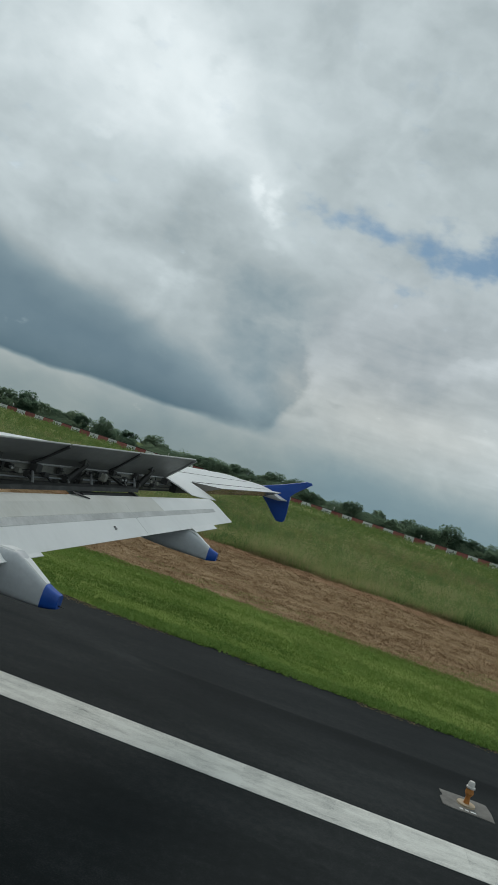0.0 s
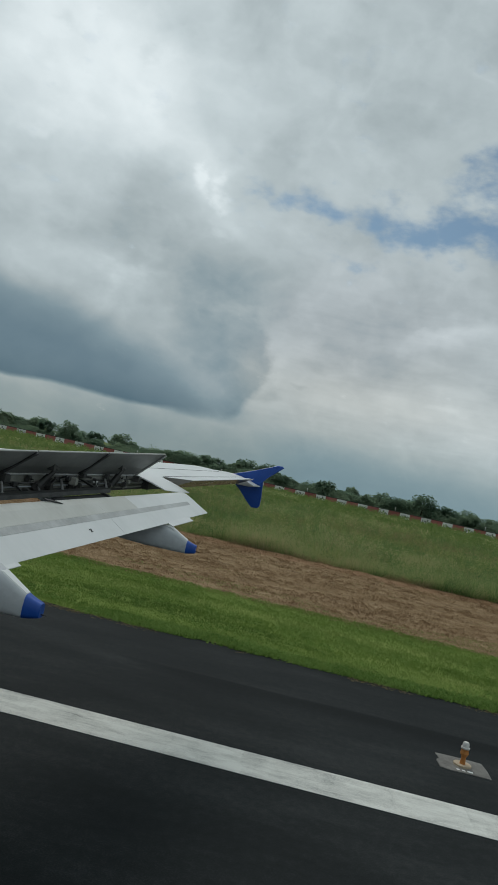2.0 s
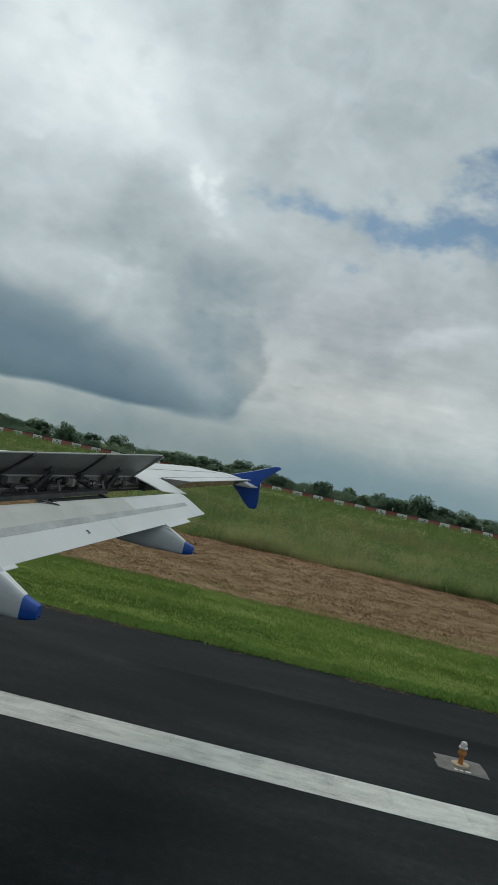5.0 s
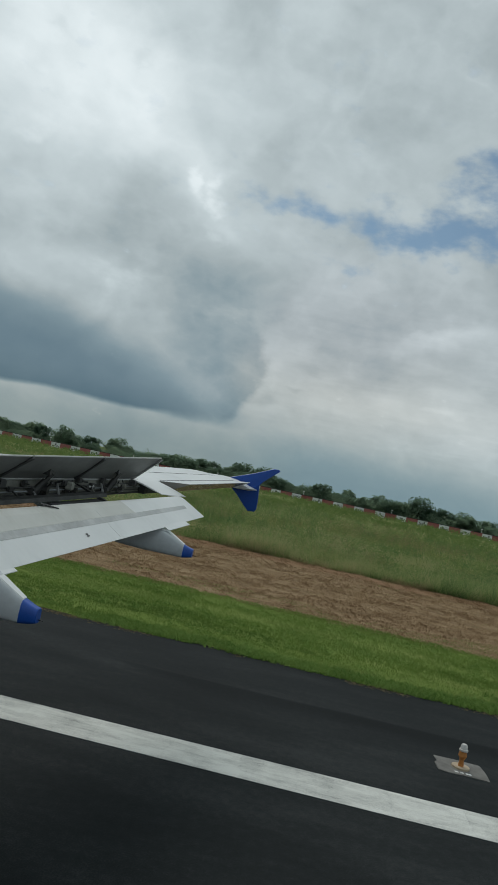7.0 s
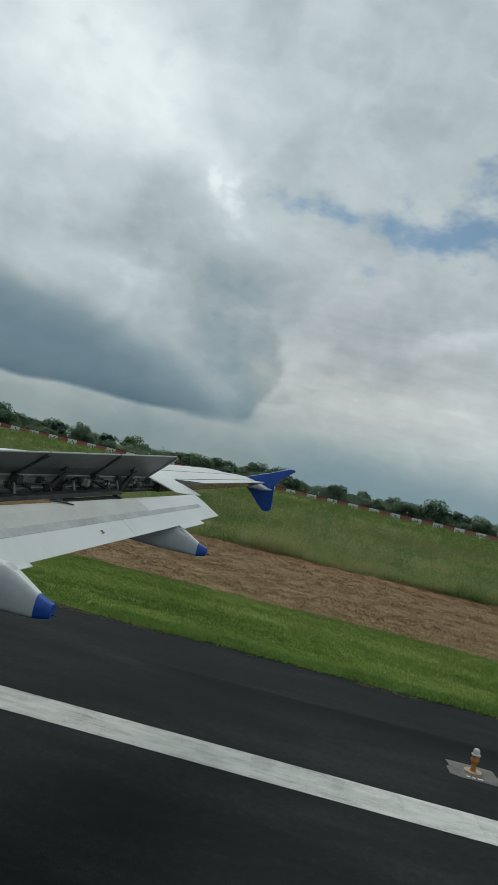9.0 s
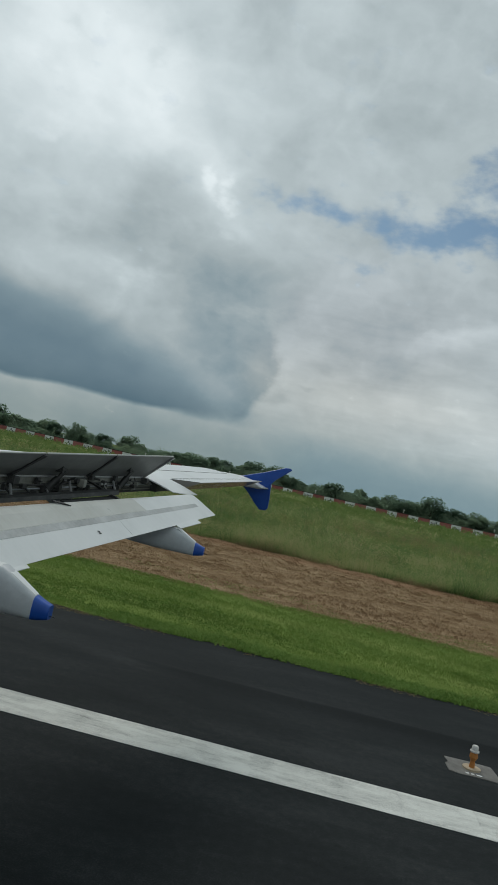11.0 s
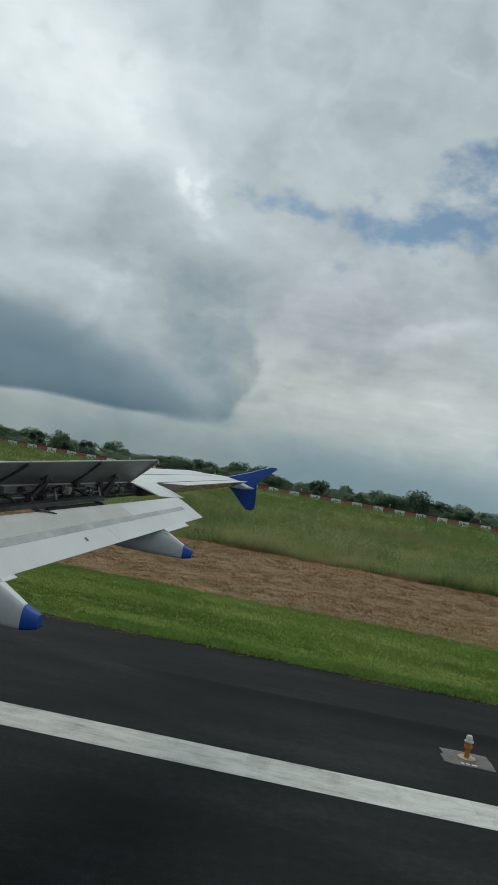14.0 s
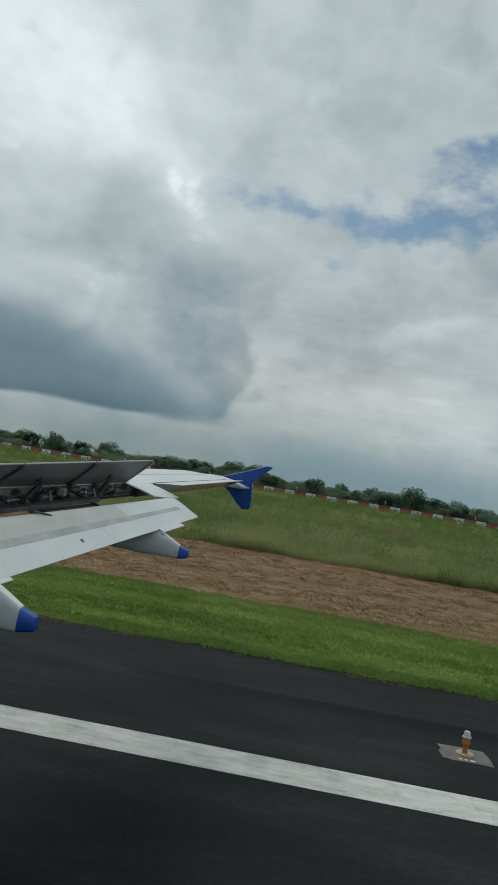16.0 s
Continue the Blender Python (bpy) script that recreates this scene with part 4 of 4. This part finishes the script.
def landing_gear(x, y, top, r, gap):
    bm = bmesh.new()
    tube(bm, (x, y, r), (x, y, top), 0.09, 0.12)
    tube(bm, (x, y - gap, r), (x, y + gap, r), 0.06)
    ob = part("landing_gear", bm, M_GREY, plane, "grey landing gear leg")
    for s in (-1, 1):
        bm = bmesh.new()
        loft(bm, [[(x + k * r * math.cos(2 * math.pi * i / 24), y + s * gap + o, r + k * r * math.sin(2 * math.pi * i / 24)) for i in range(24)] for o, k in ((-0.2, 0.8), (-0.15, 0.97), (0, 1.0), (0.15, 0.97), (0.2, 0.8))])
        part("wheel", bm, M_RUBBER, ob, "black tyre")


landing_gear(-4.0, 2.05, 3.0, 0.57, 0.46)
landing_gear(-4.0, -5.55, 2.7, 0.57, 0.46)
landing_gear(-17.0, -1.75, 2.4, 0.38, 0.25)


# ---- runway edge lights on concrete pads ----
def edge_light(x, y):
    base = empty("runway_edge_light", (x, y, 0.0), "orange runway edge light with frosted cap on a pale concrete pad", "runway light", "lights along the runway edge")

    def at(dx, dy, z):
        return (x + dx, y + dy, z)
    bm = bmesh.new()
    rim = [(-0.47, -0.34), (-0.30, -0.39), (0.05, -0.37), (0.46, -0.39), (0.48, 0.0), (0.45, 0.37), (0.05, 0.40), (-0.44, 0.38), (-0.41, 0.12), (-0.48, 0.02)]
    loft(bm, [[at(a, b, -0.02) for a, b in rim], [at(a, b, 0.012) for a, b in rim], [at(a * 0.97, b * 0.97, 0.018) for a, b in rim]])
    part("concrete_pad", bm, M_CONCRETE, base, "pale square concrete pad")
    bm = bmesh.new()
    tube(bm, at(0, 0, 0.017), at(0, 0, 0.05), 0.17, 0.165, 20)
    part("flange", bm, M_FLANGE, base, "pale weathered round flange")
    bm = bmesh.new()
    tube(bm, at(0, 0, 0.045), at(0, 0, 0.17), 0.055, 0.042, 14)
    tube(bm, at(0, 0, 0.17), at(0, 0, 0.24), 0.042, 0.078, 14)
    tube(bm, at(0, 0, 0.24), at(0, 0, 0.32), 0.082, 0.066, 14)
    part("stem", bm, M_ORANGE, base, "orange stem and collar")
    bm = bmesh.new()
    prof = [(0.32, 0.062), (0.335, 0.085), (0.36, 0.085), (0.365, 0.066), (0.43, 0.062), (0.455, 0.045), (0.46, 0.01)]
    loft(bm, [[at(r * math.cos(2 * math.pi * i / 16), r * math.sin(2 * math.pi * i / 16), z) for i in range(16)] for z, r in prof])
    part("lamp_glass", bm, M_GLASS, base, "frosted pale glass cap", True)
    for a, b in ((-0.16, -0.10), (-0.06, 0.0), (0.04, 0.14)):
        bm = bmesh.new()
        box(bm, at(a, -0.31, 0.0175), at(b, -0.25, 0.022))
        part("painted_bar", bm, M_WALLWHITE, base, "worn white bar painted on the pad")
    return base


light = edge_light(3.9, 14.15)
for k in (-1, 1):
    copy_thing(light, Matrix.Translation((3.9 + 60 * k, 14.15, 0)))


# ---- perimeter wall in red and white bays ----
wall = empty("perimeter_wall", (0, WALL_AT, 0), "long perimeter wall painted in red and white bays", "wall")
tagged(wall, kind="structure")


def bay_mesh(name, width, material):
    bm = bmesh.new()
    box(bm, (0, -0.12, -0.3), (width, 0.12, 2.25))
    box(bm, (0, -0.17, 0.0), (0.22, -0.12, 2.25))
    me = bpy.data.meshes.new(name)
    bmesh.ops.recalc_face_normals(bm, faces=bm.faces[:])
    bm.to_mesh(me)
    bm.free()
    me.materials.append(material)
    return me


red_me, white_me = bay_mesh("red_bay", 4.1, M_RED), bay_mesh("white_bay", 3.5, M_WALLWHITE)
dark_paint = surface("faded_dark_paint", [(0.07, 0.07, 0.07), (0.20, 0.20, 0.19)], 1.0, 0.9)
mark_mes = []
for k in range(5):
    pick = random.Random(40 + k)
    bm = bmesh.new()
    a = 0.45
    while a < 2.9:
        b = a + pick.uniform(0.18, 0.5)
        z0 = pick.choice((0.6, 0.7, 0.75, 1.1))
        box(bm, (a, -0.135, z0), (b, -0.125, z0 + pick.uniform(0.35, 0.85)))
        a = b + pick.uniform(0.08, 0.3)
    me = bpy.data.meshes.new("faded_lettering_bars")
    bmesh.ops.recalc_face_normals(bm, faces=bm.faces[:])
    bm.to_mesh(me)
    bm.free()
    me.materials.append(dark_paint)
    mark_mes.append(me)
bm = bmesh.new()
box(bm, (0, -0.16, 2.25), (7.6, 0.16, 2.45))
cop_me = bpy.data.meshes.new("coping")
bmesh.ops.recalc_face_normals(bm, faces=bm.faces[:])
bm.to_mesh(cop_me)
bm.free()
cop_me.materials.append(M_COPING)


def wall_piece(name, me, x, parent, z=0.0):
    ob = new(name, me)
    ob.parent = parent
    ob.location = (x, 0, z)
    return ob


x = -183.0
while x < 175:
    wall_piece("red_bay", red_me, x, wall)
    bay = wall_piece("white_bay", white_me, x + 4.1, wall)
    wall_piece("lettering_bars", mark_mes[int(x * 7) % 5], 0, bay)
    wall_piece("coping", cop_me, x, wall)
    x += 7.6


# white marker posts with square heads, evenly spaced behind the wall
bm = bmesh.new()
tube(bm, (0, 0.3, 0), (0, 0.3, 3.5), 0.10, 0.08, 8)
box(bm, (-0.22, 0.12, 3.4), (0.22, 0.48, 3.75))
post_me = bpy.data.meshes.new("lamp_post")
bm.to_mesh(post_me)
bm.free()
post_me.materials.append(M_WALLWHITE)
for k in range(11):
    wall_piece("lamp_post", post_me, -160.0 + 32.0 * k, wall)


# ---- trees behind the wall ----
def crown(bm, rng, height, radius, clumps, leaves, leaf):
    """Clumps of small leaves round the limb ends, with gaps between."""
    for _ in range(clumps):
        a, rr = rng.uniform(0, 2 * math.pi), radius * math.sqrt(rng.uniform(0.0, 1.0))
        zc = height * rng.uniform(0.14, 0.92) * (1.0 - 0.22 * (rr / radius) ** 2)
        c = Vector((rr * math.cos(a), rr * math.sin(a), zc))
        cr = rng.uniform(0.5, 1.15) * radius * 0.38
        for _ in range(leaves):
            d = Vector((rng.gauss(0, 1), rng.gauss(0, 1), rng.gauss(0, 0.75)))
            p = c + d.normalized() * cr * rng.uniform(0.80, 1.05)
            q = Euler((rng.uniform(-0.9, 0.9), rng.uniform(-0.9, 0.9), rng.uniform(0, 6.28))).to_matrix()
            s = leaf * rng.uniform(0.6, 1.3)
            v = [bm.verts.new(p + q @ Vector(o) * s) for o in ((-0.5, -0.35, 0), (0.5, -0.4, 0.1), (0.6, 0.3, 0), (-0.3, 0.5, 0.12))]
            bm.faces.new(v)


def tree(seed, height, radius, x, y):
    rng = random.Random(seed)
    base = empty("tree", (0, 0, 0), "dark green leafy tree behind the perimeter wall", "tree", "tree line")
    bm = bmesh.new()
    tube(bm, (0, 0, -0.2), (0.1, 0, height * 0.45), 0.22, 0.13, 8)
    for i in range(5):
        a = i * 1.26 + rng.uniform(-0.3, 0.3)
        tube(bm, (0.05, 0, height * rng.uniform(0.22, 0.42)), (radius * 0.6 * math.cos(a), radius * 0.6 * math.sin(a), height * rng.uniform(0.5, 0.8)), 0.09, 0.03, 6)
    part("trunk", bm, M_BARK, base, "brown trunk and limbs")
    bm = bmesh.new()
    crown(bm, rng, height, radius, 44, 82, 0.46)
    me = bpy.data.meshes.new("crown")
    bm.to_mesh(me)
    bm.free()
    me.materials.append(M_LEAF)
    ob = new("crown", me)
    ob.parent = base
    base.matrix_basis = Matrix.Translation((x, y, 0))
    return base


clumps("scrub", -200, 185, WALL_AT + 3, WALL_AT + 34, 2600, 70, 2.2, 4.6, 0.55, M_LEAF, "dense dark green scrub behind the perimeter wall", 31, 0.35, (0.03, 0.05))
kinds = [tree(11, 8.0, 3.6, -200, 272), tree(12, 9.5, 3.3, -193, 276), tree(13, 6.5, 3.4, -186, 270), tree(14, 10.5, 4.2, -180, 280), tree(15, 5.5, 3.0, -174, 269), tree(16, 7.5, 4.4, -206, 274)]
rng = random.Random(3)
x = -170.0
while x < 165:
    src = kinds[rng.randrange(6)]
    hump = 0.88 + 0.36 * noise.noise((x * 0.035, 2.0, 0)) + 0.09 * rng.uniform(-1, 1)
    k = max(0.5, hump)
    m = Matrix.Translation((x, 268 + rng.uniform(0, 26), -0.1)) @ Matrix.Rotation(rng.uniform(0, 6.28), 4, "Z") @ Matrix.Diagonal((k * rng.uniform(0.9, 1.25), k * rng.uniform(0.9, 1.25), k, 1))
    copy_thing(src, m)
    x += rng.uniform(1.8, 3.3)
